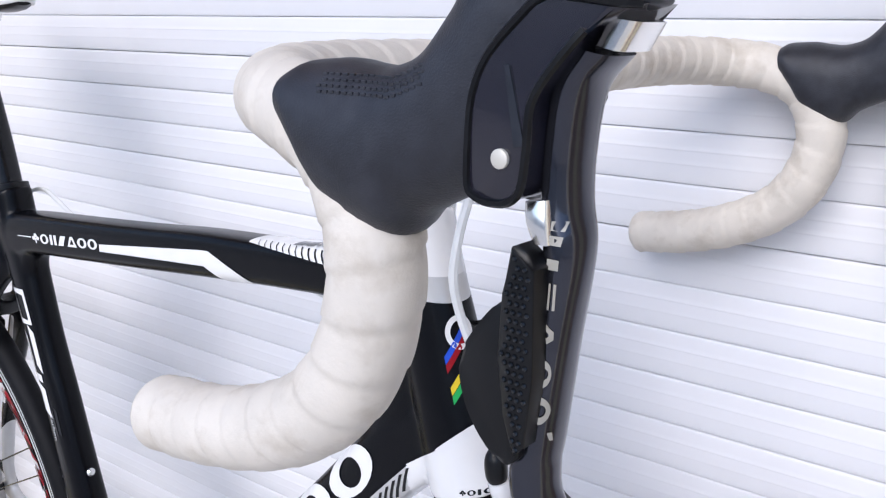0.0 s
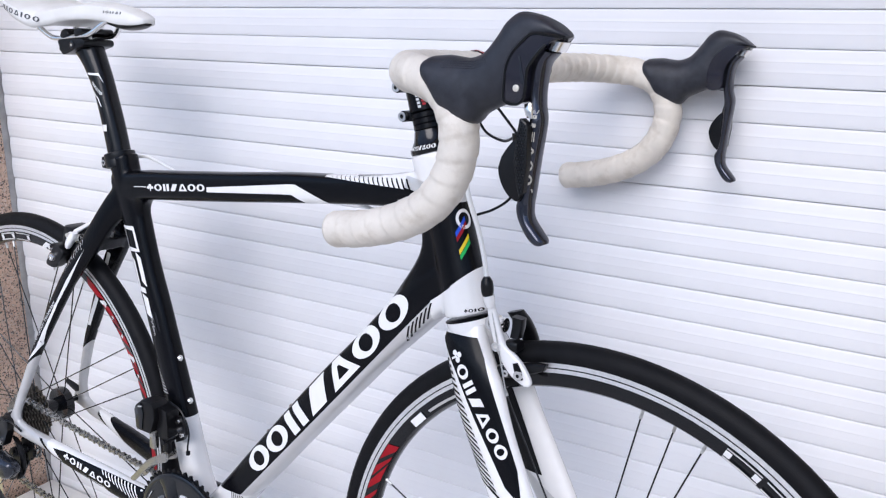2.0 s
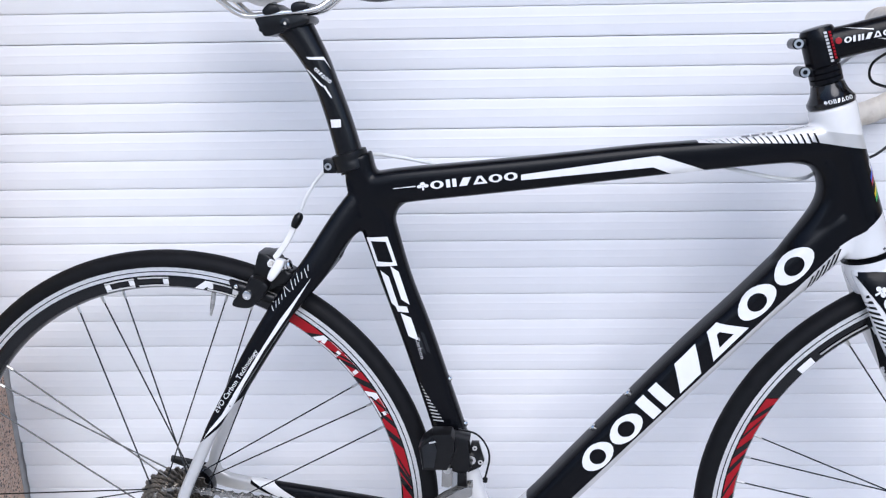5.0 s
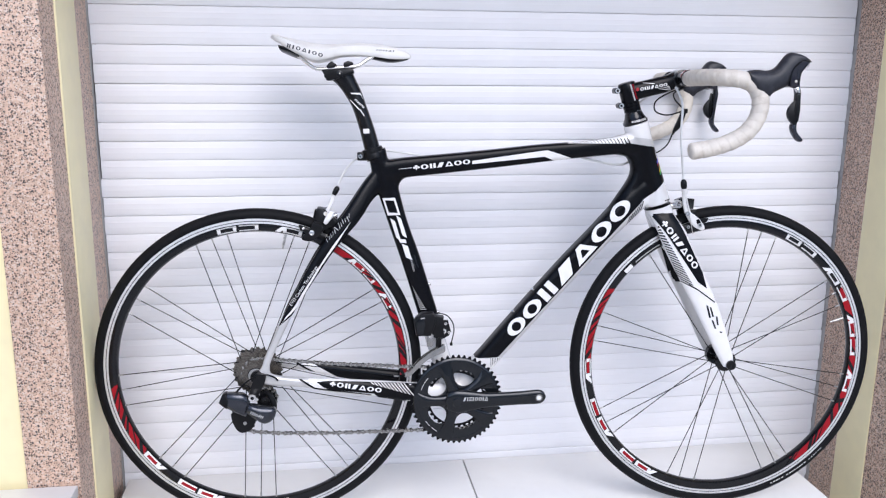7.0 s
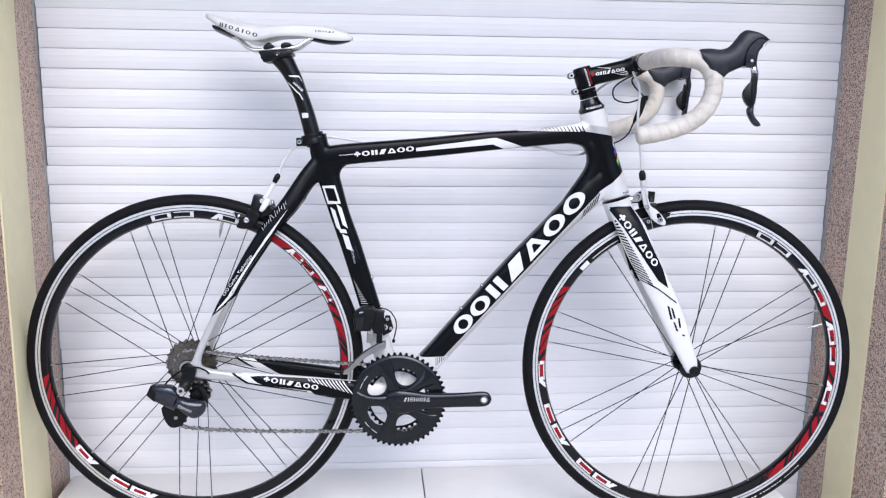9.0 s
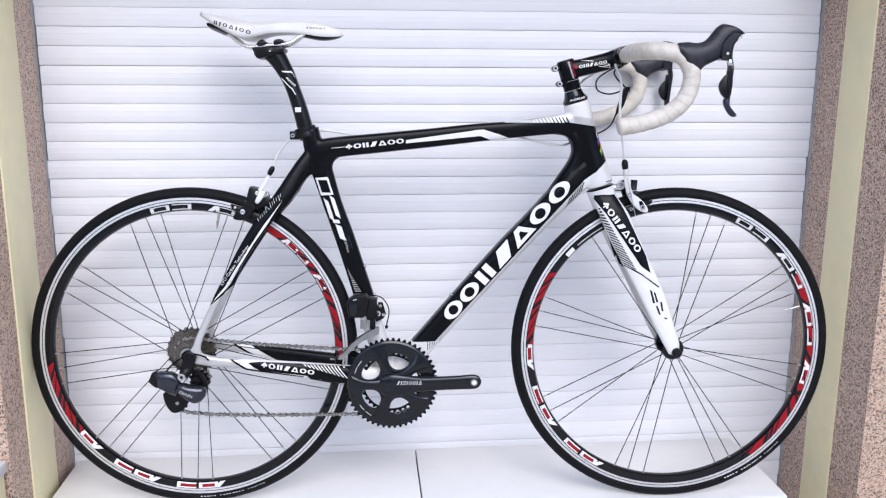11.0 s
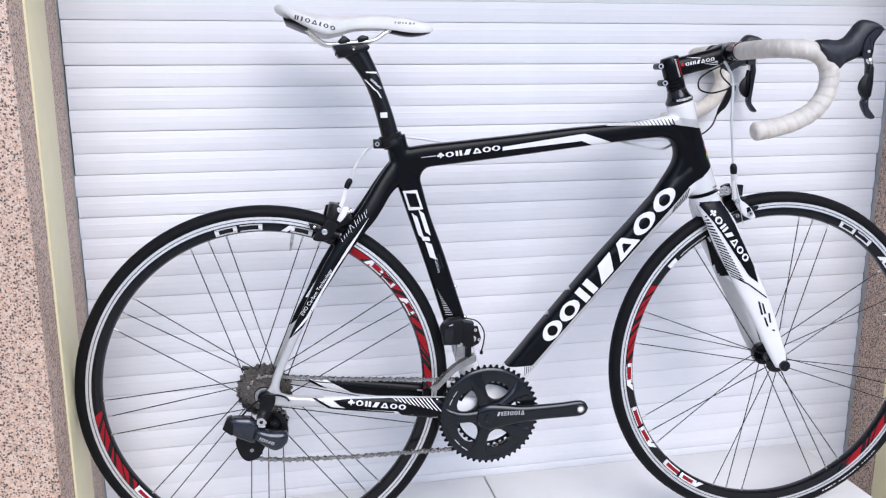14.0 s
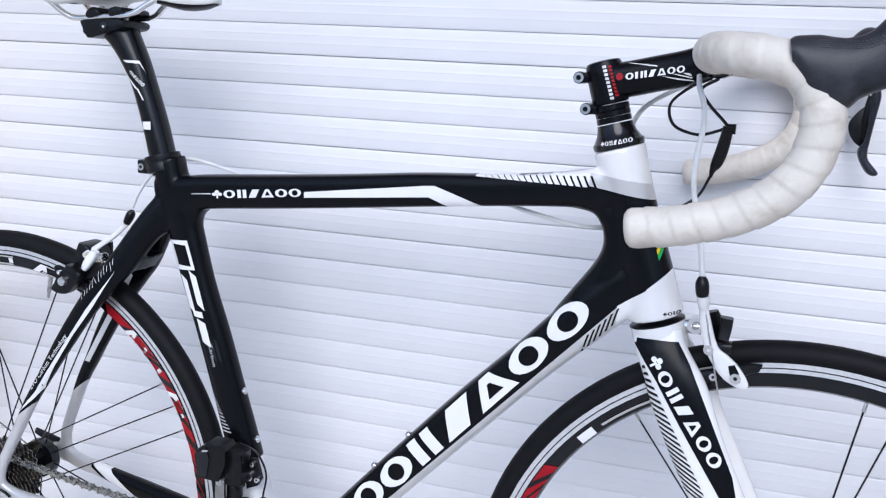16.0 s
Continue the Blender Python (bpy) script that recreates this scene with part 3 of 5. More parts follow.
for x, w in ((0.703, 0.009), (0.714, 0.009), (0.726, 0.003), (0.7315, 0.006)):
    film = bmesh.new()
    film.faces.new([film.verts.new(p) for p in ((x, -0.0118, 0), (x + w, -0.0116, 0), (x + w + 0.002, -0.0030, 0), (x + 0.002, -0.0032, 0))])
    lay("small_lettering", film, top_tube, GREY, top_tube, "small grey plain shape", 0.0006, 0.003, (0, 0, -1))
ST = Vector((0.305, -1.0)).normalized()


def along_seat(a, b, off):
    """A point a metres down the seat tube from its joint, b metres forward of its rear edge."""
    p = Vector((0.2612, 0.692)) + ST * a + Vector((-ST.y, ST.x)) * b
    return (p.x + off, p.y)


sq = lambda a0, a1, b0, b1, skew=0.0: [along_seat(a0, b0, 0), along_seat(a0 + skew, b1, 0), along_seat(a1 + skew, b1, 0), along_seat(a1, b0, 0)]
frame_of = lambda a0, a1, b0, b1, skew, e: [sq(a0, a1, b0, b1, skew), sq(a0 + e, a1 - e, b0 + e * 0.7, b1 - e * 0.7, skew)]
decal("lettering", [frame_of(-0.002, 0.036, 0.005, 0.030, 0.006, 0.0055), sq(0.042, 0.086, 0.008, 0.0155, 0.010), sq(0.040, 0.084, 0.0215, 0.029, 0.010), sq(0.090, 0.098, 0.012, 0.025, 0.005), sq(0.101, 0.132, 0.015, 0.0255, 0.009)], seat_tube, WHITE, seat_tube, "white slanted plain shapes", cell=0.004, lift=0.0007)
words("Carbon", (0.3222, 0.5690), (0.3290, 0.5400), 0.0052, seat_tube, SILVER, seat_tube, "small silver word down the seat tube")
decal("small_lettering", [sq(0.130, 0.158, 0.020 + 0.0055 * k, 0.0235 + 0.0055 * k, 0.004) for k in range(3)], seat_tube, GREY, seat_tube, "small grey lettering bars")
decal("stripe", [sq(0.170 + 0.005 * k, 0.1718 + 0.005 * k, 0.003, 0.005 + 0.0012 * k, 0.006) for k in range(16)], seat_tube, SILVER, seat_tube, "thin silver hatching")
for stay, s in ((near_stay, -1), (far_stay, 1)):
    decal("stripe", [[(0.2004, 0.6509), (0.1693, 0.6030), (0.1394, 0.5613), (0.1107, 0.5156), (0.0919, 0.4819), (0.0783, 0.4656), (0.0594, 0.4473), (0.0500, 0.4340), (0.0650, 0.4562), (0.0818, 0.4763), (0.0989, 0.5048), (0.1261, 0.5471), (0.1594, 0.5976)]], stay, WHITE, stay, "white tapering stripe", cell=0.005, side=s, lift=0.0007)
sig = lambda u, v: (0.1500 + 0.0500 * u - 0.0040 * v, 0.6110 + 0.0540 * u + 0.0052 * v)
decal("script", [[sig(u, a), sig(u + 0.012, a), sig(u + w + 0.012, b), sig(u + w, b)] for u, w, a, b in ((0.0, 0.03, -0.5, 0.9), (0.02, 0.07, 0.9, 0.6), (0.08, 0.05, -0.4, 0.4), (0.16, 0.04, -0.4, 0.4), (0.24, 0.05, -0.3, 0.5), (0.32, 0.06, -0.5, 1.0), (0.40, 0.04, 1.0, -0.4), (0.50, 0.06, -0.6, 1.0), (0.58, 0.05, -0.4, 0.6), (0.66, 0.05, -0.4, 1.0), (0.74, 0.05, -0.4, 0.5), (0.82, 0.05, -1.0, 0.5), (0.90, 0.06, -0.3, 0.5))], near_stay, WHITE, near_stay, "white scribble of a signature as strokes", cell=0.003, lift=0.0007)
words("EVO Carbon Technology", (0.0765, 0.4775), (0.1315, 0.5580), 0.0062, near_stay, WHITE, near_stay, "small white words up the seat stay", 0.0007, 0.003)
for cs, s in ((near_chain, -1), (far_chain, 1)):
    decal("black_panel", [[(0.1250, 0.3175), (0.150, 0.3180), (0.2355, 0.3110), (0.340, 0.3010), (0.340, 0.258), (0.2532, 0.2760), (0.2440, 0.2860), (0.1500, 0.3000), (0.1380, 0.3060)], [(0.088, 0.3245), (0.094, 0.3245), (0.1220, 0.3055), (0.238, 0.2850), (0.238, 0.2830), (0.1190, 0.3020)]], cs, BLACK, cs, "black panel", cell=0.005, side=s, lift=0.0007)
decal("lettering", run((0.1510, 0.3078), (0.2590, 0.2880), 0.0096, "coxuvoo", 0.0, 0.14), near_chain, WHITE, near_chain, "white plain lettering shapes", lift=0.0014, cell=0.004)
decal("stripe", [[(0.236 + 0.0070 * k, 0.3105 - 0.0007 * k), (0.2385 + 0.0070 * k, 0.3103 - 0.0007 * k), (0.2445 + 0.0085 * k, 0.3055 - 0.0028 * k), (0.2420 + 0.0085 * k, 0.3057 - 0.0028 * k)] for k in range(11)], near_chain, WHITE, near_chain, "thin white hatching", lift=0.0014, cell=0.004)

# emblem on the front of the head tube
ACROSS = Vector((HEAD.z, 0, -HEAD.x))


def head_band(name, points, mat, label):
    """Film on the round of the head tube: points of (degrees round from the flank to the front, height)."""
    tree = TREES[head_tube.name]
    bm = bmesh.new()
    ring = []
    for a, z in points:
        way = ACROSS * math.sin(radians(a)) + Vector((0, -1, 0)) * math.cos(radians(a))
        mid = Vector((head_axis(z), 0, z))
        hit, normal, _, _ = tree.ray_cast(mid + way * 0.08, -way)
        ring.append((hit if hit else mid + way * 0.026) + way * 0.0005)
    half = len(ring) // 2
    lo, hi = [bm.verts.new(p) for p in ring[:half]], [bm.verts.new(p) for p in ring[half:]]
    for k in range(half - 1):
        bm.faces.new((lo[k], lo[k + 1], hi[k + 1], hi[k]))
    if name == "ring_emblem":
        bm.faces.new((lo[-1], lo[0], hi[0], hi[-1]))
    part(name, bm, mat, head_tube, label)


slant = lambda z, h: [(44 + 6 * k, z + 0.0030 * k) for k in range(6)] + [(44 + 6 * k, z + h + 0.0030 * k) for k in range(6)]
for z, mat, label in ((0.7600, BLUE, "blue bar"), (0.7548, RED, "red bar"), (0.7415, YELLOW, "yellow bar"), (0.7360, GREEN, "green bar")):
    head_band("emblem", slant(z, 0.0050), mat, label)
turn_ = [2 * math.pi * k / 24 for k in range(24)]
head_band("ring_emblem", [(72 + 21 * math.cos(t), 0.7770 + 0.0105 * math.sin(t)) for t in turn_] + [(72 + 14 * math.cos(t), 0.7770 + 0.0070 * math.sin(t)) for t in turn_], WHITE, "white ring emblem")
decal("small_lettering", run((0.866, 0.6865), (0.882, 0.6890), 0.0035, "coio"), head_tube, GREY, head_tube, "small grey plain lettering", cell=0.004)

# bottle bosses
for x, z, d in ((0.5475, 0.4450, (-0.72, 0, 0.69)), (0.5895, 0.4930, (-0.72, 0, 0.69)), (0.3620, 0.508, (0.96, 0, 0.28)), (0.3815, 0.4465, (0.96, 0, 0.28))):
    part("bolt", lathe([(0.0, 0.0052), (0.0028, 0.0050), (0.0045, 0.0030), (0.0045, -0.004)], 14, (x, 0, z), d), CHROME, bike, "small steel bolt")

# fork, and all that turns with it: steered a little to the right
TURNED = Matrix.Translation((HX, 0, HZ)) @ Matrix.Rotation(radians(-1.0), 4, HEAD) @ Matrix.Translation((-HX, 0, -HZ))
BARS = Matrix.Translation((HX, 0, HZ)) @ Matrix.Rotation(radians(-2.3), 4, HEAD) @ Matrix.Translation((-HX, 0, -HZ))
STEER[0] = TURNED
bm = lathe([(0.0279, 0.0), (0.0284, 0.003), (0.0280, 0.016), (0.023, 0.040)], 32, (0.8594, 0, 0.6740), (0.318, 0, -1))
crown = part("fork_crown", bm, WHITE, bike, "white fork crown")
part("headset_seal", lathe([(0.0280, 0.0), (0.0289, 0.0005), (0.0289, 0.0016), (0.0280, 0.0021)], 32, (0.8588, 0, 0.6750), (0.318, 0, -1)), BLACK, bike, "thin black ring")
for s in (-1, 1):
    bm = slab([(0.8380, 0.6600, 0.8855, 0.6745, 0.013, s * 0.012), (0.8405, 0.6500, 0.8935, 0.6550, 0.0145, s * 0.0175), (0.8540, 0.6200, 0.9163, 0.6220, 0.0125, s * 0.0265), (0.8730, 0.5750, 0.9375, 0.5720, 0.0115, s * 0.0325), (0.9140, 0.4995, 0.9730, 0.5000, 0.0105, s * 0.038),
               (0.9435, 0.4454, 0.9970, 0.4450, 0.0095, s * 0.043), (0.9806, 0.3720, 1.0200, 0.3750, 0.0085, s * 0.049), (0.9953, 0.3450, 1.0275, 0.3500, 0.0075, s * 0.0505), (1.0060, 0.3270, 1.0270, 0.3270, 0.0065, s * 0.052)], 22, 7, 2.4)
    paint(bm, (0.9300, 0.4965), (0.83, -0.56), 1, -1)
    blade = part("fork_blade", bm, [WHITE, WHITE if s < 0 else SILVER], bike, "white fork blade with black panels")
    decal("black_panel", [[(0.8380, 0.6590), (0.8600, 0.6615), (0.8840, 0.6620), (0.8975, 0.6420), (0.9095, 0.6195), (0.9300, 0.5780), (0.9510, 0.5360), (0.9615, 0.5000), (0.9408, 0.5150), (0.8973, 0.5775), (0.8683, 0.6205), (0.8447, 0.6500)]], blade, BLACK, blade, "black panel", cell=0.005, side=s, lift=0.0007)
    if s > 0:
        decal("black_panel", [[(0.838, 0.660), (0.880, 0.660), (0.905, 0.600), (0.945, 0.500), (0.911, 0.500), (0.880, 0.580)]], blade, BLACK, blade, "black panel", cell=0.005, side=-1, lift=0.0007)
    if s < 0:
        decal("lettering", run((0.8560, 0.6415), (0.9310, 0.5415), 0.0135, "coxuvoo", 0.0, 0.14), blade, WHITE, blade, "white plain lettering shapes", lift=0.0016, cell=0.004)
        hl, hr = (lambda u: (0.8480 + 0.0600 * u, 0.6330 - 0.1250 * u)), (lambda u: (0.8510 + 0.0870 * u, 0.6400 - 0.1450 * u))
        decal("stripe", [[hl(u), hr(u + 0.035), hr(u + 0.057), hl(u + 0.022)] for u in [k * 0.0455 for k in range(21)]], blade, GLOSS_BLACK, blade, "thin black hatching", lift=0.0008, cell=0.004)
        decal("lettering", [[(0.9604, 0.4650), (0.9648, 0.4630), (0.9722, 0.4370), (0.9677, 0.4370)], [(0.9683, 0.4610), (0.9723, 0.4590), (0.9787, 0.4390), (0.9747, 0.4390)], [(0.9734, 0.4320), (0.9774, 0.4310), (0.9846, 0.4130), (0.9806, 0.4130)], [(0.9828, 0.4400), (0.9867, 0.4390), (0.9899, 0.4200), (0.9860, 0.4210)], [(0.9924, 0.4070), (0.9983, 0.4055), (0.9982, 0.4030), (0.9923, 0.4045)]], blade, GREY, blade, "dark plain lettering strokes", cell=0.005)
    decal("line", [[(0.9208, 0.5110), (0.9208, 0.5085), (0.9428, 0.4958), (0.9794, 0.4690), (0.9795, 0.4718), (0.9429, 0.4985)]], blade, BLACK, blade, "thin black line", lift=0.0010, cell=0.004, side=s)

# headset top, spacers, stem: the stem stands a little askew of the wheel
STEER[0] = BARS
part("headset_cover", lathe([(0.0255, -0.003), (0.0264, 0.0), (0.0262, 0.0035), (0.0245, 0.0050), (0.0205, 0.0120), (0.0188, 0.0180), (0.0180, 0.022)], 36, (head_axis(0.8535), 0, 0.8535), HEAD), GLOSS_BLACK, bike, "glossy black headset cover")
cover = bpy.data.objects["headset_cover"]
decal("small_lettering", run((0.7890, 0.8515), (0.8190, 0.8590), 0.0042, "coxuvoo"), cover, WHITE, cover, "small white plain lettering shapes", cell=0.003, lift=0.0006)
for z in (0.8755, 0.8815, 0.8875):
    part("spacer", lathe([(0.0165, 0.0), (0.0178, 0.0006), (0.0178, 0.0054), (0.0172, 0.0060)], 32, (head_axis(z), 0, z), HEAD), BLACK, bike, "black carbon spacer ring")
CL = Vector((0.892, 0, 0.9435))
bm = lathe([(0.0165, -0.027), (0.0184, -0.026), (0.0188, 0.0), (0.0184, 0.012), (0.0168, 0.0155), (0.0140, 0.0165), (0.0, 0.0168)], 32, (head_axis(0.920), 0, 0.920), HEAD)
slab([(0.780, 0.9335, 0.790, 0.898, 0.0165), (0.80, 0.9365, 0.806, 0.9010, 0.0160), (0.83, 0.9435, 0.836, 0.9085, 0.0155), (0.86, 0.951, 0.866, 0.9160, 0.017), (0.886, 0.961, 0.892, 0.9265, 0.0215), (0.899, 0.962, 0.905, 0.928, 0.022)], 24, 5, 2.6, bm)
stem = part("stem", bm, BLACK, bike, "black alloy stem")
part("faceplate", lathe([(0.0165, -0.021), (0.0192, -0.020), (0.0192, 0.020), (0.0165, 0.021)], 32, tuple(CL)), GLOSS_BLACK, stem, "black faceplate")
for dz, dx in ((0.9185, -0.0255), (0.8875, -0.0250)):
    c = (head_axis(dz) + dx, 0, dz)
    bm = lathe([(0.0045, -0.013), (0.0062, -0.012), (0.0062, 0.012), (0.0045, 0.013)], 16, c)
    block(c[0], c[0] + 0.014, -0.010, 0.010, dz - 0.005, dz + 0.005, 0.001, bm)
    part("clamp_lug", bm, BLACK, stem)
    part("bolt", annulus(circle(c[0], dz, 0.0052, 16), circle(c[0], dz, 0.0026, 16), -0.0150, -0.0128), CHROME, stem, "steel bolt head")
for y in (-0.014, 0.014):
    part("bolt", rod((CL.x + 0.002, y, CL.z + 0.0165), (CL.x + 0.020, y, CL.z + 0.0155), 0.0030, 12), PLASTIC, stem)
decal("lettering", run((0.8055, 0.9185), (0.8620, 0.9290), 0.0065, "oixuvoo", 0.1), stem, WHITE, stem, "white plain lettering shapes", cell=0.005)
decal("mark", [circle(0.7995, 0.9215, 0.0036, 12)], stem, RED, stem, "small red mark", cell=0.003)
decal("stripe", [[(0.8035, 0.9352), (0.8350, 0.9340), (0.8350, 0.9328), (0.8130, 0.9343)], [(0.8402, 0.9240), (0.8706, 0.9222), (0.8706, 0.9212), (0.8560, 0.9215)], [(0.8472, 0.9276), (0.8690, 0.9248), (0.8690, 0.9236), (0.8560, 0.9255)], [(0.8600, 0.9282), (0.8665, 0.9284), (0.8690, 0.9260), (0.8655, 0.9262)]], stem, WHITE, stem, "thin white stripes", cell=0.004, lift=0.0007)
up = lambda u, v: (0.7815 + 0.0120 * u + 0.0042 * v, 0.9310 - 0.0340 * u + 0.0010 * v)
decal("small_lettering", [[up(u, 0), up(u + 0.075, 0), up(u + 0.075, 0.8), up(u, 0.8)] for u in [k * 0.11 for k in range(9)]], stem, SILVER, stem, "upright silver lettering bars", cell=0.003, lift=0.0007)
decal("small_lettering", [[up(u, 1.2), up(u + 0.07, 1.2), up(u + 0.07, 1.9), up(u, 1.9)] for u in [0.02 + k * 0.10 for k in range(9)]], stem, RED, stem, "upright red lettering bars", cell=0.003, lift=0.0007)

# handlebar, tape, brake levers
HALF = 0.2065
bar_path = [(0.892, 0.0, 0.9435), (0.893, 0.06, 0.9440), (0.894, 0.125, 0.9445), (0.902, 0.166, 0.9442), (0.918, HALF - 0.014, 0.9430), (0.942, HALF - 0.003, 0.9400), (0.9650, HALF, 0.9310), (0.9780, HALF + 0.001, 0.9125),
            (0.9812, HALF + 0.002, 0.8890), (0.9735, HALF + 0.0025, 0.8620), (0.9545, HALF + 0.0035, 0.8390), (0.925, HALF + 0.004, 0.8225), (0.890, HALF + 0.004, 0.8115), (0.8550, HALF + 0.004, 0.8055)]
FWD = 0.006
handlebar = part("handlebar", tube([(0.892, -0.10, 0.9440), (0.892, -0.05, 0.944), (0.892, 0.0, 0.9435), (0.892, 0.05, 0.944), (0.892, 0.10, 0.9440)], [0.0132, 0.0150, 0.0158, 0.0150, 0.0132], 24, 4), GLOSS_BLACK, bike, "black handlebar centre")


def wound(path, r, turns, n=28, fine=16):
    """Tape wound round a bar: each turn laps over the last and makes a small step that runs askew."""
    p = catmull(path, fine)
    seg = np.linalg.norm(np.diff(p, axis=0), axis=1)
    dist = np.concatenate([[0], np.cumsum(seg)])
    at = np.linspace(0, dist[-1], 240)
    q = np.stack([np.interp(at, dist, p[:, k]) for k in range(3)], 1)
    rings, up = [], None
    for i in range(len(q)):
        d = Vector(q[min(i + 1, len(q) - 1)] - q[max(i - 1, 0)]).normalized()
        if up is None:
            up = Vector((0, 0, 1))
        up = (up - d * up.dot(d)).normalized()
        side = d.cross(up)
        ring = []
        for k in range(n):
            a = 2 * math.pi * k / n
            f = (at[i] / dist[-1] * turns + a / (2 * math.pi)) % 1.0
            rr = r + 0.0012 * (1 - f) ** 0.5 * (1 if f > 0.06 else f / 0.06) + 0.0003 * noise.noise(Vector(q[i]) * 60)
            ring.append(Vector(q[i]) + (up * math.cos(a) + side * math.sin(a)) * rr)
        rings.append(ring)
    return skin(bmesh.new(), rings)


def lever_set(s):
    """A brake and shift lever: rubber hood, bracket, lever, paddle, button, pin, cap."""
    y = s * HALF
    hood = part("lever_hood", slab([(0.9462, 0.9545, 0.9500, 0.9345, 0.0180, y), (0.9500, 0.9566, 0.9572, 0.9250, 0.0194, y), (0.9560, 0.9572, 0.9660, 0.9130, 0.0202, y), (0.966, 0.9578, 0.9780, 0.9070, 0.0201, y), (0.976, 0.9566, 0.9895, 0.9072, 0.0196, y), (0.986, 0.9566, 0.9975, 0.9150, 0.0184, y),
                                   (0.998, 0.9615, 1.0100, 0.9215, 0.0170, y), (1.0085, 0.9735, 1.0275, 0.9300, 0.0163, y), (1.0160, 0.9835, 1.036, 0.9430, 0.0158, y), (1.0260, 0.9895, 1.0475, 0.9590, 0.0150, y),
                                   (1.0390, 0.9880, 1.0560, 0.9690, 0.0142, y), (1.0490, 0.9845, 1.0620, 0.9715, 0.0126, y), (1.0570, 0.9798, 1.0645, 0.9722, 0.0095, y), (1.0620, 0.9765, 1.0656, 0.9732, 0.0050, y)], 32, 6, 2.2), HOOD, bike, "black rubber brake lever hood")
    side_line = catmull([(1.0640, 0.9728), (1.0585, 0.9730), (1.0510, 0.9742), (1.0435, 0.9741), (1.0385, 0.9708), (1.0285, 0.9609), (1.0240, 0.9512), (1.0229, 0.9390), (1.0230, 0.9290), (1.0255, 0.9262), (1.0300, 0.9254), (1.0355, 0.9262), (1.0392, 0.9300),
                         (1.0405, 0.9400), (1.0412, 0.9500), (1.0455, 0.9575), (1.0535, 0.9670)], 3)
    bracket = solid([tuple(p) for p in side_line], y - 0.0168, y + 0.0168, 0.0012)
    slim = lambda x: np.interp(x, [1.040, 1.052, 1.060, 1.066], [1.0, 0.92, 0.72, 0.42])
    for v in bracket.verts:
        v.co.y = y + (v.co.y - y) * slim(v.co.x)
    part("bracket", bracket, BRACKET, hood, "glossy black bracket", sharp=50)
    part("seam", tube([(x, y + s * 0.0166 * slim(x), z) for x, z in side_line], 0.0012, 6, 1), PLASTIC, hood, "black seam round the bracket")
    # Sliver in a paler material, in place of the highlight along the bracket.
    glint = [[(1.0338, y + s * d, 0.9590), (1.0352, y + s * d, 0.9588), (1.0402, y + s * d, 0.9405), (1.0372, y + s * d, 0.9398)] for d in (0.0150, 0.0172)]
    part("highlight_facet", skin(bmesh.new(), glint), KNUCKLE, hood, "slim paler sliver for the highlight on the bracket")
    part("pivot_pin", lathe([(0.0, 0.0180), (0.0021, 0.0180), (0.0025, 0.0177), (0.0025, 0.012)], 16, (1.0334, y, 0.9367), (0, s, 0)), PIN, hood, "pale pivot pin")
    part("chrome_cap", slab([(1.0545, 0.9700, 1.0628, 0.9688, 0.0088, y), (1.0515, 0.9640, 1.0590, 0.9622, 0.0088, y)], 16, 3, 3.5), CHROME, hood, "polished cap")
    out = lambda k: y + s * 0.0055 * k
    lever = part("brake_lever", slab([(1.0450, 0.9640, 1.0560, 0.9612, 0.0100, y), (1.0403, 0.9545, 1.0490, 0.9525, 0.0098, y), (1.0380, 0.9390, 1.0468, 0.9370, 0.0095, y), (1.0385, 0.9250, 1.0475, 0.9255, 0.0092, out(0.15)),
                                      (1.0400, 0.9110, 1.0503, 0.9130, 0.0088, out(0.4)), (1.0395, 0.8860, 1.0477, 0.8870, 0.0084, out(0.6)), (1.0382, 0.8640, 1.0454, 0.8610, 0.0084, out(0.8)), (1.0338, 0.8530, 1.0450, 0.8520, 0.0086, out(0.9)),
                                      (1.0362, 0.8420, 1.0466, 0.8430, 0.0085, out(1)), (1.0440, 0.8295, 1.0547, 0.8335, 0.0082, out(1)), (1.0500, 0.8247, 1.0585, 0.8290, 0.0074, out(1)), (1.0540, 0.8240, 1.0590, 0.8262, 0.0050, out(1))], 22, 6, 2.5), GUN, hood, "polished dark metal brake lever")
    part("lever_link", slab([(1.0365, 0.9258, 1.0435, 0.9270, 0.0050, y + s * 0.007), (1.0376, 0.9212, 1.0445, 0.9215, 0.0050, y + s * 0.008), (1.0400, 0.9160, 1.0450, 0.9160, 0.0036, y + s * 0.009)], 14, 4, 4.0), CHROME, hood, "polished lever root")
    paddle = solid([tuple(p) for p in catmull([(1.0385, 0.9020), (1.0340, 0.9005), (1.0267, 0.8919), (1.0216, 0.8820), (1.0234, 0.8707), (1.0292, 0.8616), (1.0371, 0.8560), (1.0410, 0.8590)], 4)], y + s * 0.0110, y + s * 0.0170, 0.0016)
    part("shift_paddle", paddle, PLASTIC, hood, "smooth black shift paddle", sharp=50)
    grip = [(1.0379, 0.9158), (1.0447, 0.9108), (1.0453, 0.8828), (1.0437, 0.8635), (1.0403, 0.8602), (1.0370, 0.8710), (1.0345, 0.8856), (1.0357, 0.9033)]
    button = solid(grip, y + s * 0.0080, y + s * 0.0178, 0.0008)
    part("shift_button", button, PLASTIC, hood, "dimpled black shift button", sharp=50)
    bm = bmesh.new()
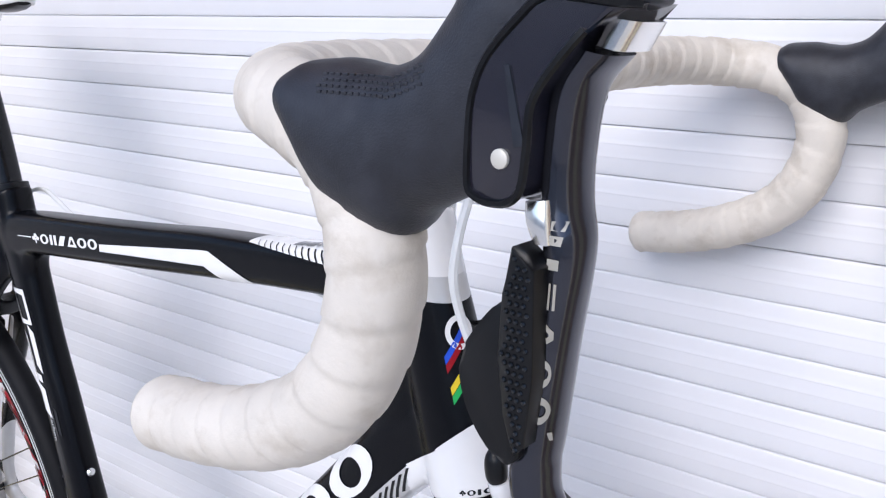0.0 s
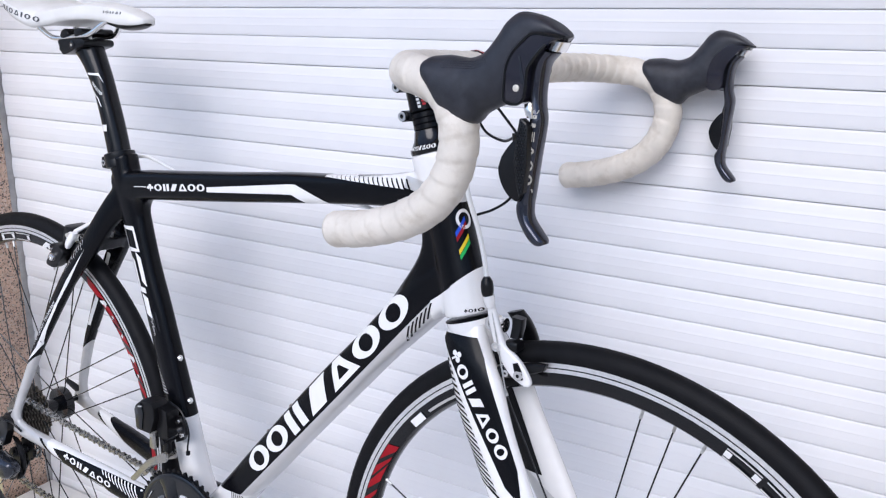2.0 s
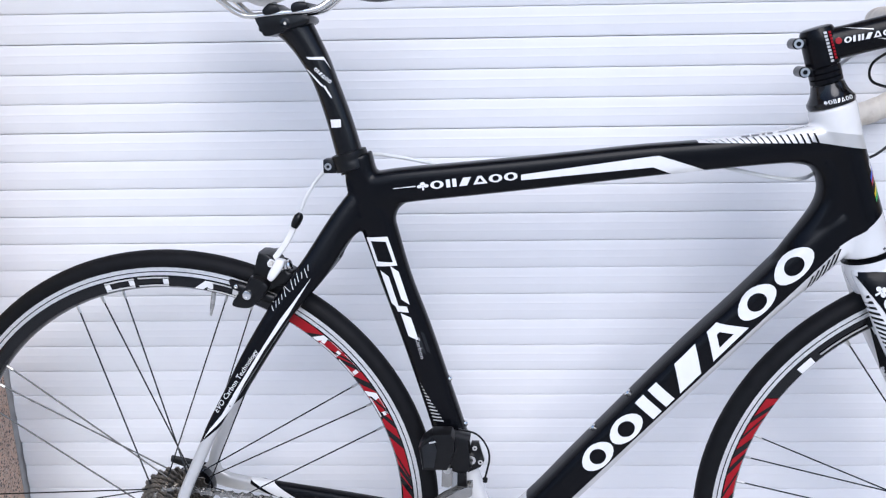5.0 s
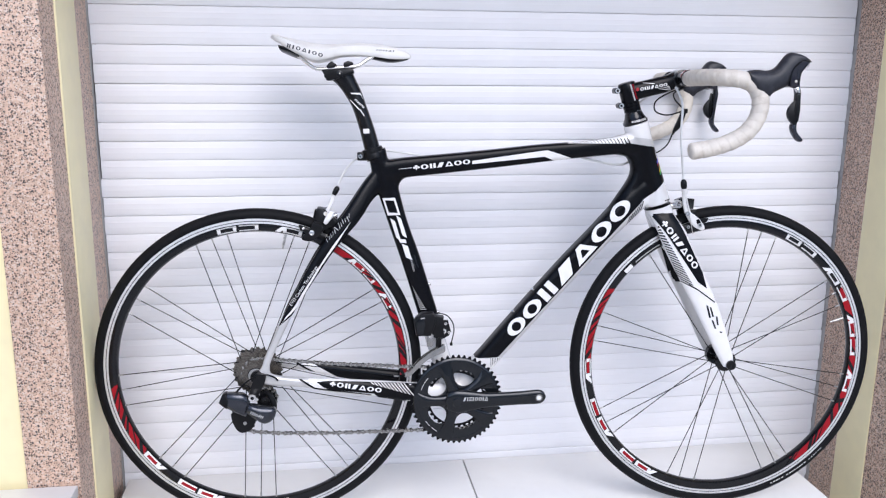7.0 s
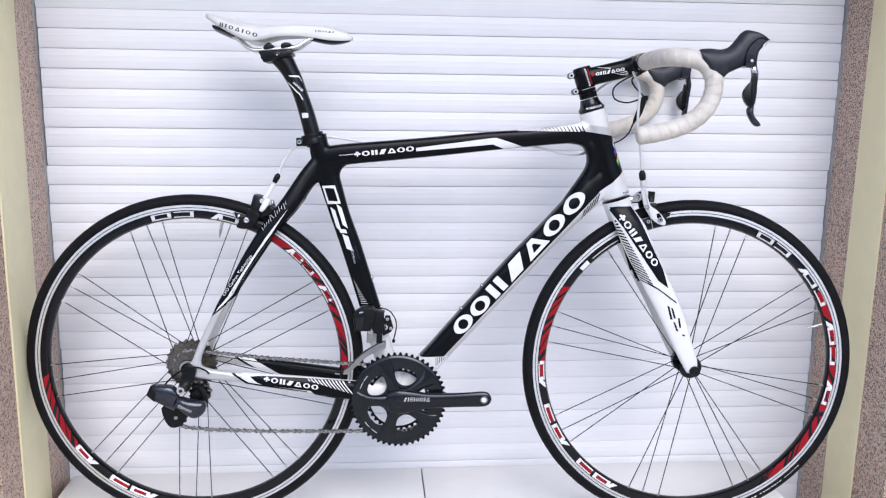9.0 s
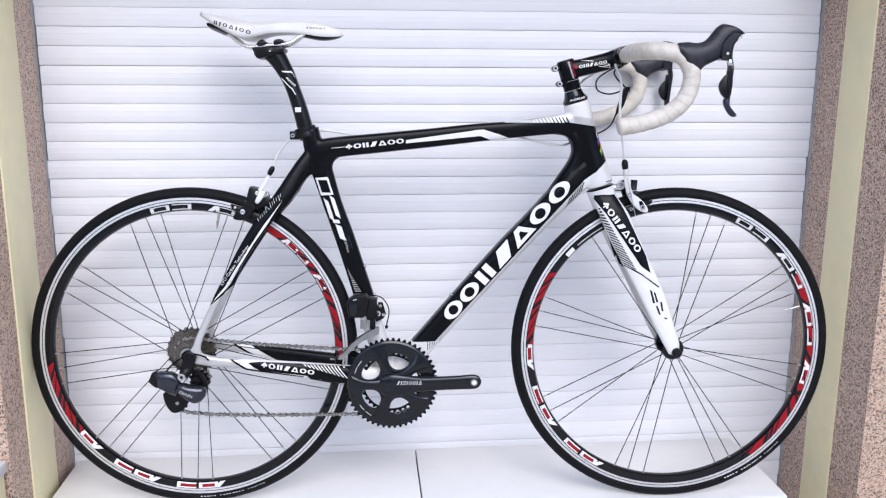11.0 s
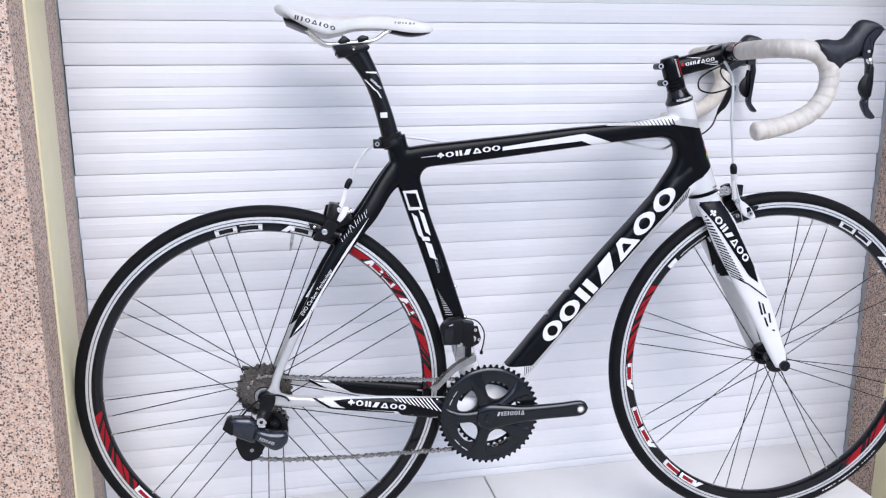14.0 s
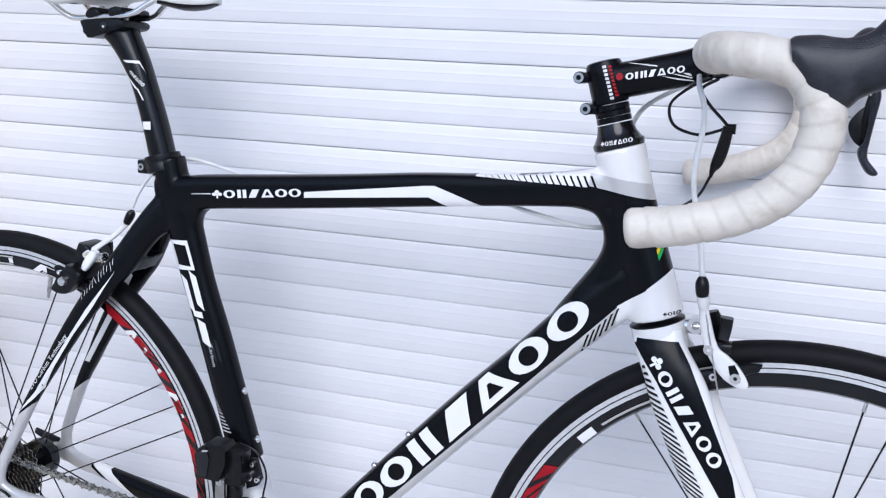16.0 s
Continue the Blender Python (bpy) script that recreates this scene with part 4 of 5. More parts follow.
    for i in range(23):
        z = 0.9130 - i * 0.0023
        lo = np.interp(-z, [-0.9158, -0.9033, -0.8856, -0.8710, -0.8602], [1.0379, 1.0357, 1.0345, 1.0370, 1.0403]) + 0.0012
        hi = np.interp(-z, [-0.9158, -0.9108, -0.8828, -0.8635, -0.8602], [1.0382, 1.0447, 1.0453, 1.0437, 1.0406]) - 0.0010
        for j in range(6):
            x = 1.0350 + j * 0.0021 + (i % 2) * 0.00105
            if lo < x < hi:
                lathe([(0.0, 0.0007), (0.0005, 0.0006), (0.0009, 0.0001), (0.0009, -0.0008)], 6, (x, y + s * 0.0178, z), (0, s, 0), bm=bm)
    tagged(part("grip_texture", bm, GREY, hood, "rows of raised grey dots"), kind="stuff")
    decal("lettering", run((1.0446, 0.9225), (1.0424, 0.8620), 0.0030, "xisvooi", 0.0, 0.3), lever, LEVER_PRINT, hood, "pale plain shapes down the lever", cell=0.003, side=s, lift=0.0004)
    tree, pads = surface(hood), bmesh.new()
    for i in range(4):
        for j in range(17):
            x, z = 0.9660 + 0.0024 * j + 0.0012 * (i % 2), 0.9535 - 0.0016 * i + 0.0012 * max(0, j - 11) ** 1.2 * 0.5
            hit, normal, _, _ = tree.ray_cast(Vector((x, s * 0.4, z)), Vector((0, -s, 0)))
            if hit:
                block(hit.x - 0.0009, hit.x + 0.0009, hit.y - 0.0004, hit.y + 0.0004, hit.z - 0.0005, hit.z + 0.0005, 0.0002, pads)
    tagged(part("hood_texture", pads, HOOD, hood, "fine raised grip pads"), kind="stuff")
    return hood


ease = lambda k: min(1.0, max(0.0, (k - 5) / 4))
for s in (-1, 1):
    path = [(x, s * yy, z + (0.0 if s < 0 else 0.004 * ease(k))) for k, (x, yy, z) in enumerate(bar_path[1:])]
    tape = part("bar_tape", wound(path, 0.0152, s * 23.0), TAPE, handlebar, "off-white wound bar tape with grey stains")
    e, d = Vector(path[-1]), (Vector(path[-1]) - Vector(path[-2])).normalized()
    part("end_plug", lathe([(0.0158, -0.004), (0.0160, 0.0), (0.0150, 0.0030), (0.0120, 0.0055), (0.0060, 0.0066), (0.0, 0.0068)], 24, tuple(e), tuple(d)), TAPE, handlebar, "pale end plug")
    part("tape_ring", lathe([(0.0165, -0.004), (0.0170, -0.003), (0.0170, 0.003), (0.0165, 0.004)], 24, (0.892, s * 0.058, 0.944), (0, 1, 0)), GLOSS_BLACK, handlebar, "black finishing tape")
    band = lambda y0, y1, a0, a1, r: skin(bmesh.new(), [[(0.892 + q * math.cos(radians(a)), y, 0.944 + q * math.sin(radians(a))) for y, q in ((y0, r), (y1, r), (y1, r - 0.0006), (y0, r - 0.0006))] for a in np.linspace(a0, a1, 8)])
    if s < 0:
        part("print", band(-0.0605, -0.0555, 55, 170, 0.0173), RED, handlebar, "red printed patch")
        for k in range(5):
            part("small_lettering", band(-0.0598, -0.0562, 66 + 18 * k, 76 + 18 * k, 0.0176), WHITE, handlebar, "small white bar")
    lever_set(s).matrix_basis = BARS @ Matrix.Translation((FWD, 0, 0))

STEER[0] = None

# seat post, clamp, saddle
bm = slab([(0.2345, 0.770, 0.2650, 0.780, 0.0155), (0.2290, 0.795, 0.2600, 0.803, 0.0155), (0.2190, 0.8366, 0.2490, 0.842, 0.0155), (0.2055, 0.879, 0.2345, 0.884, 0.0155), (0.1895, 0.908, 0.2255, 0.910, 0.0160), (0.1740, 0.928, 0.2165, 0.930, 0.0170), (0.1640, 0.9370, 0.2090, 0.946, 0.0180), (0.1640, 0.9460, 0.2070, 0.9490, 0.0180)], 26, 6, 2.3)
seat_post = part("seat_post", bm, WEAVE, bike, "black carbon seat post")
decal("sticker", [[(0.2275, 0.8285), (0.2395, 0.8290), (0.2390, 0.8385), (0.2268, 0.8380)]], seat_post, WHITE, seat_post, "small white sticker", cell=0.004)
decal("stripe", [[(0.2010, 0.9105), (0.2210, 0.9105), (0.2285, 0.8960), (0.2215, 0.9070), (0.2050, 0.9078)], [(0.1995, 0.8972), (0.2030, 0.8960), (0.2215, 0.8765), (0.2180, 0.8768)], [(0.2195, 0.8775), (0.2225, 0.8775), (0.2300, 0.8640), (0.2285, 0.8635)]], seat_post, WHITE, seat_post, "white slanted stripes", cell=0.005)
decal("lettering", run((0.2095, 0.8960), (0.2275, 0.8795), 0.0040, "oiuvoo"), seat_post, WHITE, seat_post, "small white plain lettering", cell=0.004)
bm = lathe([(0.0180, -0.012), (0.0218, -0.011), (0.0222, -0.002), (0.0216, 0.000), (0.0222, 0.002), (0.0218, 0.009), (0.0185, 0.010)], 32, (0.2465, 0, 0.7890), (-0.28, 0, 1))
block(0.214, 0.230, -0.010, 0.010, 0.773, 0.790, 0.002, bm)
clamp = part("seat_clamp", bm, PLASTIC, bike, "black seat clamp")
part("bolt", annulus(circle(0.2205, 0.7815, 0.0044, 14), circle(0.2205, 0.7815, 0.0020, 14), -0.0116, -0.0098), CHROME, clamp, "steel bolt")


def saddle_shell():
    """The padded shell: broad tail, long nose, swept sides."""
    rows = [  # x, middle height, half width, rise or fall of the edge, depth of the skirt
        (0.0470, 1.0200, 0.030, 0.000, 0.005), (0.0560, 1.0215, 0.052, -0.001, 0.010), (0.0750, 1.0190, 0.064, -0.006, 0.015), (0.1000, 1.0140, 0.067, -0.012, 0.018), (0.1300, 1.0085, 0.062, -0.017, 0.020),
        (0.1550, 1.0065, 0.049, -0.013, 0.019), (0.1800, 1.0075, 0.036, -0.008, 0.018), (0.2100, 1.0090, 0.0275, -0.006, 0.019), (0.2450, 1.0090, 0.0230, -0.006, 0.020), (0.2800, 1.0045, 0.0205, -0.006, 0.020), (0.3080, 0.9970, 0.0175, -0.005, 0.014), (0.3220, 0.9900, 0.0110, -0.003, 0.007), (0.3255, 0.9870, 0.0040, -0.001, 0.003)]
    rings = []
    for x, z, w, e, d in catmull(rows, 5):
        ring = []
        for k in range(13):
            t = -1 + 2 * k / 12
            ring.append((x, w * t, z + e * abs(t) ** 2.2))
        for t in (1.0, 0.97, 0.88):
            ring.append((x, w * t, z + e - d * (0.55, 0.9, 1.0)[(1.0, 0.97, 0.88).index(t)]))
        for t in (0.4, -0.4):
            ring.append((x, w * t, z + e - d * 0.8))
        for t in (-0.88, -0.97, -1.0):
            ring.append((x, w * t, z + e - d * (1.0, 0.9, 0.55)[(-0.88, -0.97, -1.0).index(t)]))
        rings.append(ring)
    return skin(bmesh.new(), rings)


saddle = part("saddle", saddle_shell(), SADDLE, bike, "white leather racing saddle", sharp=60)
part("tail_bumper", slab([(0.060, 1.004, 0.066, 0.990, 0.045), (0.085, 0.998, 0.090, 0.980, 0.050), (0.104, 0.994, 0.102, 0.976, 0.046)], 18, 4), PLASTIC, saddle, "black plastic tail underside")
part("nose_underside", slab([(0.238, 0.990, 0.244, 0.978, 0.014), (0.275, 0.988, 0.280, 0.9715, 0.0175), (0.305, 0.987, 0.305, 0.9735, 0.0155), (0.322, 0.986, 0.320, 0.978, 0.008)], 16, 4), PLASTIC, saddle, "black plastic nose underside")
for s in (-1, 1):
    part("rail", tube([(0.085, s * 0.034, 0.992), (0.105, s * 0.032, 0.978), (0.124, s * 0.026, 0.9625), (0.140, s * 0.022, 0.9575), (0.180, s * 0.021, 0.9605), (0.216, s * 0.021, 0.9640), (0.236, s * 0.016, 0.976), (0.256, s * 0.010, 0.988)], 0.0036, 10, 5), CHROME, saddle, "polished steel saddle rail")
decal("lettering", run((0.0800, 0.9965), (0.1480, 0.9782), 0.0072, "xiovioo", 0.0, 0.30), saddle, PRINT, saddle, "dark plain lettering on the flank", cell=0.004)
decal("small_lettering", run((0.2540, 0.9935), (0.2905, 0.9920), 0.0034, "ioiivi", 0.3, 0.35), saddle, PRINT, saddle, "small dark plain lettering on the nose", cell=0.004)
cradle = solid(soft([(0.1450, 0.9540), (0.1600, 0.9560), (0.1900, 0.9575), (0.2070, 0.9570), (0.2085, 0.9490), (0.1900, 0.9440), (0.1760, 0.9385), (0.1560, 0.9345), (0.1520, 0.9420)]), -0.0250, 0.0250, 0.0025)
part("rail_clamp", cradle, PLASTIC, seat_post, "black saddle clamp cradle", sharp=50)
for rows in ([(0.1545, 0.9630), (0.1585, 0.9575), (0.1745, 0.9620), (0.1740, 0.9665), (0.1640, 0.9715)], [(0.1890, 0.9690), (0.1900, 0.9605), (0.2065, 0.9650), (0.2070, 0.9710), (0.1960, 0.9725)]):
    part("rail_clamp", solid(soft(rows), -0.0262, 0.0262, 0.0025), PLASTIC, seat_post, "black upper rail clamp", sharp=50)
for x, z, x1, z1 in ((0.1640, 0.9440, 0.1650, 0.9735), (0.2010, 0.9480, 0.1985, 0.9740)):
    part("bolt", rod((x, -0.0080, z), (x1, -0.0080, z1), 0.0030, 10), STEEL, seat_post, "steel clamp bolt")
part("clamp_recess", lathe([(0.0, -0.0262), (0.0040, -0.0262), (0.0058, -0.0258), (0.0058, -0.0230)], 18, (0.1812, 0, 0.9485)), GLOSS_BLACK, seat_post)
part("bolt", lathe([(0.0, -0.0270), (0.0016, -0.0268), (0.0020, -0.0255)], 12, (0.1812, 0, 0.9485)), PIN, seat_post)


# ---- wheels ----
def polar(r, a, y, w=0.0):
    return (r * math.cos(a), y, r * math.sin(a))


def arc(r0, r1, a0, a1, y, bm=None, lean=0.0):
    """A flat piece of a ring, from angle a0 to a1 in degrees; lean shifts its outer edge."""
    bm = bm or bmesh.new()
    n = max(2, int(abs(a1 - a0) / 2.5) + 1)
    ring = []
    for t in np.linspace(a0, a1, n):
        ring.append((bm.verts.new(polar(r0, radians(t), y + 0.0018)), bm.verts.new(polar(r1, radians(t + lean), y))))
    for a, b in zip(ring, ring[1:]):
        bm.faces.new((a[0], a[1], b[1], b[0]))
    return bm


def wheel(name, x, groups, turn, flange, spread, red, white, small, splay):
    """A wheel of tyre, rim, hub and spokes in threes, with red and white graphics on the rim."""
    w = new(name)
    w.parent, w.location = bike, (x, 0, HUB)
    tagged(w, "road wheel with a black tyre, silver brake track and spokes in threes")
    rt = 0.0135
    prof = [(R - 0.0135 + rt * math.cos(a), rt * 0.98 * math.sin(a)) for a in np.linspace(-2.05, 2.05, 17)]
    part("tyre", lathe(prof + [(0.3218, 0.0090), (0.3218, -0.0090)], 120, closed=True), TYRE, w, "black road tyre")
    part("brake_track", lathe([(0.3228, -0.0104), (0.3233, -0.0098), (0.3233, 0.0098), (0.3228, 0.0104), (0.3123, 0.0106), (0.3123, -0.0106)], 120, closed=True), ALU, w, "silver brake track")
    part("rim", lathe([(0.3123, -0.0103), (0.3113, -0.0106), (0.2978, -0.0088), (0.2951, -0.0050), (0.2943, 0.0), (0.2951, 0.0050), (0.2978, 0.0088), (0.3113, 0.0106), (0.3123, 0.0103)], 120, closed=True), GLOSS_BLACK, w, "black rim")
    part("track_line", lathe([(0.3178, -0.0109), (0.3178, -0.0103), (0.3166, -0.0103), (0.3166, -0.0109)], 120, closed=True), GREY, w)
    for a0, a1 in red:
        part("rim_graphic", arc(0.2981, 0.3108, a0, a1, -0.0114, lean=1.5), RED, w, "red rim graphic")
        for k in range(6):
            at = a0 + (a1 - a0) * (0.03 + 0.155 * k + 0.03 * math.sin(2.4 * k + a0))
            part("rim_slash", arc(0.2979, 0.3111, at, at + (2.0, 1.3, 2.5)[k % 3], -0.0117, lean=(5.0, 7.0, 4.0)[k % 3] * (1 if a0 > 90 else -1)), GLOSS_BLACK, w)
    for a0, a1, count in white:
        step = (a1 - a0) / count
        for k in range(count):
            b0, bm = a0 + step * k, bmesh.new()
            if k % 3 == 1:
                arc(0.2983, 0.3105, b0, b0 + step * 0.25, -0.0118, bm, -step * 0.3)
            else:
                arc(0.3079, 0.3105, b0, b0 + step * 0.88, -0.0118, bm)
                arc(0.2983, 0.3007, b0, b0 + step * 0.88, -0.0118, bm)
                arc(0.3007, 0.3079, b0, b0 + step * 0.16, -0.0118, bm)
                if k % 3 == 0:
                    arc(0.3007, 0.3079, b0 + step * 0.72, b0 + step * 0.88, -0.0118, bm)
                bmesh.ops.remove_doubles(bm, verts=bm.verts, dist=0.0004)
                if a0 > 150:
                    part("rim_graphic", arc(0.3009, 0.3077, b0 + step * 0.16, b0 + step * (0.70 if k % 3 == 0 else 0.88), -0.0116), RED, w, "red rim graphic")
            part("rim_lettering", bm, WHITE, w, "white plain shape on the rim")
    bm = bmesh.new()
    for a0 in small:
        for k in range(21):
            if k not in (5, 14):
                b0 = a0 - 8.0 + k * 1.2
                arc(R - (0.0178 if k < 14 else 0.0172), R - 0.0140, b0, b0 + (0.85 if k % 3 else 0.6), -0.0137, bm)
    part("tyre_lettering", bm, SILVER, w, "pale lettering bars on the tyre")
    # hub
    fy = flange
    nut = 0.0140 if x < 0.5 else 0.0105
    part("hub", lathe([(0.006, -fy - 0.012), (0.010, -fy - 0.010), (0.011, -fy - 0.004), (spread, -fy - 0.003), (spread + 0.002, -fy), (spread, fy * 0 - fy + 0.003), (0.0125, -fy + 0.008), (0.0115, 0.0), (0.0125, fy - 0.008), (spread * 1.05, fy - 0.010), (spread * 1.1, fy), (spread * 1.05, fy + 0.004), (0.011, fy + 0.004), (0.010, fy + 0.012), (0.006, fy + 0.014)], 36), GLOSS_BLACK, w, "black hub")
    end = -0.0720 if x < 0.5 else -0.0665
    part("axle_end", lathe([(0.0, end), (0.006, end + 0.0002), (nut * 0.85, end + 0.0008), (nut, end + 0.0030), (nut, end + 0.0160), (0.005, end + 0.018), (0.0045, 0.056), (0.0085, 0.060), (0.0090, 0.070), (0.0, 0.072)], 18), PLASTIC, w, "black quick release", sharp=18)
    part("axle_nut", annulus(circle(0, 0, 0.0052, 14), circle(0, 0, 0.0026, 14), end - 0.0018, end + 0.0005), GREY, w)
    if x < 0.5:
        part("release_lever", slab([(0.0, 0.010, 0.0, -0.010, 0.004, 0.073), (-0.025, 0.014, -0.025, -0.002, 0.004, 0.075), (-0.050, 0.020, -0.052, 0.010, 0.003, 0.073)], 12, 4), PLASTIC, w)
    # spokes
    for g in range(groups):
        mid = radians(turn + 360 / groups * g)
        for k in (-1, 0, 1):
            a_rim = mid + k * radians(6.5)
            paired = x > 0.5 and g % 2
            side_ = -1 if (k == 0) == bool(paired) else 1
            if k == 0:
                p, q = polar(spread * 0.85, mid, side_ * (fy - 0.002)), polar(0.2968, a_rim, side_ * 0.002)
            else:
                p, q = polar(spread, mid + k * radians(splay), side_ * (fy - 0.002)), polar(0.2968, a_rim, side_ * 0.002)
            part("spoke", rod(p, q, 0.0010, 6), GREY, w)
            d = (Vector(q) - Vector(p)).normalized()
            part("nipple", rod(Vector(q) - d * 0.012, Vector(q) + d * 0.002, 0.0019, 6), STEEL, w)
    return w


rear = wheel("rear_wheel", 0.004, 9, 28.3, 0.032, 0.0265, [(185, 215), (-4, 24), (25, 58)], [(216, 287, 8), (72, 106, 4), (25, 56, 5)], [278], 84)
front = wheel("front_wheel", WB, 8, -15.2, 0.030, 0.0215, [(147, 179), (-54, -22), (-20, 30)], [(179, 250, 8), (-16, 66, 10)], [-58], 20)
front.matrix_basis = TURNED @ front.matrix_basis
for w, a in ((rear, 78.4), (front, 17.2)):
    p, q = polar(0.293, radians(a), 0), polar(0.262, radians(a), 0)
    part("valve", tube([p, polar(0.276, radians(a), 0), polar(0.269, radians(a), 0), q], [0.0030, 0.0029, 0.0020, 0.0016], 10, 2), STEEL, w, "steel valve")
part("sticker", arc(0.2983, 0.3078, 135, 139, -0.0118), WHITE, front, "small white sticker")
part("sticker_text", arc(0.3013, 0.3043, 121, 133, -0.0118), SILVER, front)

# ---- drive train ----
def arc_strip(r0, r1, a0, a1):
    """A thin bar of print bent round the crank's axis."""
    bm = arc(r0, r1, a0, a1, -0.0548)
    for v in bm.verts:
        v.co += Vector((BB[0], 0, BB[1]))
        v.co.y = -0.0537
    return bm


CR = new("crankset")
CR.parent = bike
tagged(CR, "dark grey metal crankset with two chainrings")
bx, bz = BB
part("chainring", annulus(toothed(bx, bz, 0.0990, 0.0062, 50), circle(bx, bz, 0.0800, 200), -0.0475, -0.0445), BLACK, CR, "large toothed chainring")


def spider():
    """The outer ring and its five arms as one forged plate, pierced by five oval windows."""
    bm = bmesh.new()
    loops = [[(0.0900 * math.cos(t), 0.0900 * math.sin(t)) for t in np.linspace(0, 2 * math.pi, 72, endpoint=False)]]
    for k in range(5):
        m = radians(1 + 72 * k)
        hole = []
        for t in np.linspace(0, 2 * math.pi, 22, endpoint=False):
            u, v = 0.0500 + 0.0175 * math.cos(t), 0.0225 * math.sin(t) * (1 + 0.22 * math.cos(t))
            hole.append((u * math.cos(m) - v * math.sin(m), u * math.sin(m) + v * math.cos(m)))
        loops.append(hole)
    for loop in loops:
        vs = [bm.verts.new((bx + x, 0, bz + z)) for x, z in loop]
        for a, b in zip(vs, vs[1:] + vs[:1]):
            bm.edges.new((a, b))
    bmesh.ops.triangle_fill(bm, edges=bm.edges[:], use_beauty=True, use_dissolve=False)
    rim = [e for e in bm.edges if len(e.link_faces) == 1]
    inner = bmesh.ops.extrude_edge_only(bm, edges=rim)["geom"]
    for v in bm.verts:
        v.co.y = -0.0520
    for v in (g for g in inner if isinstance(g, bmesh.types.BMVert)):
        r = math.hypot(v.co.x - bx, v.co.z - bz)
        v.co.y = -0.0482
        if r > 0.085:
            v.co.x, v.co.z = bx + (v.co.x - bx) * 1.022, bz + (v.co.z - bz) * 1.022
    return bm


part("spider", spider(), GREY, CR, "dark grey forged ring with five oval windows", sharp=60)
part("ring_lip", lathe([(0.0932, -0.0478), (0.0926, -0.0505), (0.0890, -0.0528), (0.0845, -0.0526), (0.0835, -0.0515), (0.0845, -0.0490)], 90, (bx, 0, bz), closed=True), GREY, CR)
part("chainring", annulus(toothed(bx, bz, 0.0660, 0.0048, 34), circle(bx, bz, 0.0575, 136), -0.0420, -0.0390), BLACK, CR, "small toothed chainring")
for k in range(5):
    m = radians(37 + 72 * k)
    c, s = math.cos(m), math.sin(m)
    rim_at = lambda r, w: (bx + r * c - w * s, bz + r * s + w * c, bx + r * c + w * s, bz + r * s - w * c)
    part("spider_arm", slab([(*rim_at(0.010, 0.015), 0.0062, -0.0530), (*rim_at(0.035, 0.0115), 0.0064, -0.0530), (*rim_at(0.058, 0.0118), 0.0052, -0.0525), (*rim_at(0.074, 0.0160), 0.0032, -0.0518), (*rim_at(0.086, 0.0230), 0.0014, -0.0515)], 14, 4, 2.2), GREY, CR)
for m in (140, 152, 214, 228):
    part("small_lettering", arc_strip(0.0790, 0.0805, m, m + 10), SILVER, CR)
ca, sa = math.cos(radians(3.8)), math.sin(radians(3.8))


def arm_row(d, w, hw, y):
    return (bx + d * ca - w * sa, bz + d * sa + w * ca, bx + d * ca + w * sa, bz + d * sa - w * ca, hw, y)


arm = part("crank_arm", slab([arm_row(-0.024, 0.006, 0.006, -0.058), arm_row(-0.018, 0.020, 0.008, -0.058), arm_row(0.0, 0.0255, 0.0085, -0.060), arm_row(0.03, 0.0215, 0.0085, -0.062), arm_row(0.06, 0.0165, 0.0080, -0.066), arm_row(0.10, 0.0148, 0.0072, -0.070), arm_row(0.14, 0.0148, 0.0065, -0.074), arm_row(0.171, 0.0155, 0.0062, -0.0755), arm_row(0.183, 0.0110, 0.0060, -0.0755), arm_row(0.1875, 0.003, 0.0050, -0.0755)], 22, 6, 2.7), GREY, CR, "dark grey crank arm")
px_, pz_ = bx + 0.1725 * ca, bz + 0.1725 * sa
part("pedal_hole", annulus(circle(px_, pz_, 0.0074, 20), circle(px_, pz_, 0.0050, 20), -0.0830, -0.0700), CAGE, CR, "steel-rimmed empty pedal hole")
# Added white disc, in place of the bright background showing through the hole.
part("pedal_hole_backdrop", lathe([(0.0, -0.0822), (0.0052, -0.0822), (0.0052, -0.0750)], 18, (px_, 0, pz_)), LAMINATE, CR)
decal("lettering", run((bx + 0.012, bz + 0.0035), (bx + 0.064, bz + 0.0052), 0.0080, "uisiooiv", 0.15, 0.2), arm, SILVER, arm, "pale plain lettering shapes", cell=0.005)
part("axle_cap", lathe([(0.0, -0.0700), (0.009, -0.0700), (0.0105, -0.0685), (0.0105, -0.060)], 24, (bx, 0, bz)), GREY, CR)
left = [(2 * bx - a, 2 * bz - b, 2 * bx - c, 2 * bz - d, hw, -y) for a, b, c, d, hw, y in (arm_row(-0.018, 0.015, 0.008, -0.066), arm_row(0.0, 0.019, 0.0085, -0.068), arm_row(0.06, 0.0145, 0.0080, -0.072), arm_row(0.16, 0.0145, 0.0065, -0.078), arm_row(0.178, 0.006, 0.0055, -0.078))]
part("crank_arm", slab(left, 20, 5, 2.7), GREY, CR, "dark grey crank arm on the far side")
part("cable_box", slab([(0.465, 0.2935, 0.472, 0.282, 0.010), (0.478, 0.3070, 0.486, 0.276, 0.013), (0.494, 0.3030, 0.500, 0.273, 0.013), (0.505, 0.291, 0.507, 0.279, 0.009)], 16, 3, 4.0), PLASTIC, bike, "black cable box under the down tube")
part("spindle", rod((bx, -0.06, bz), (bx, 0.07, bz), 0.012, 20), STEEL, CR)

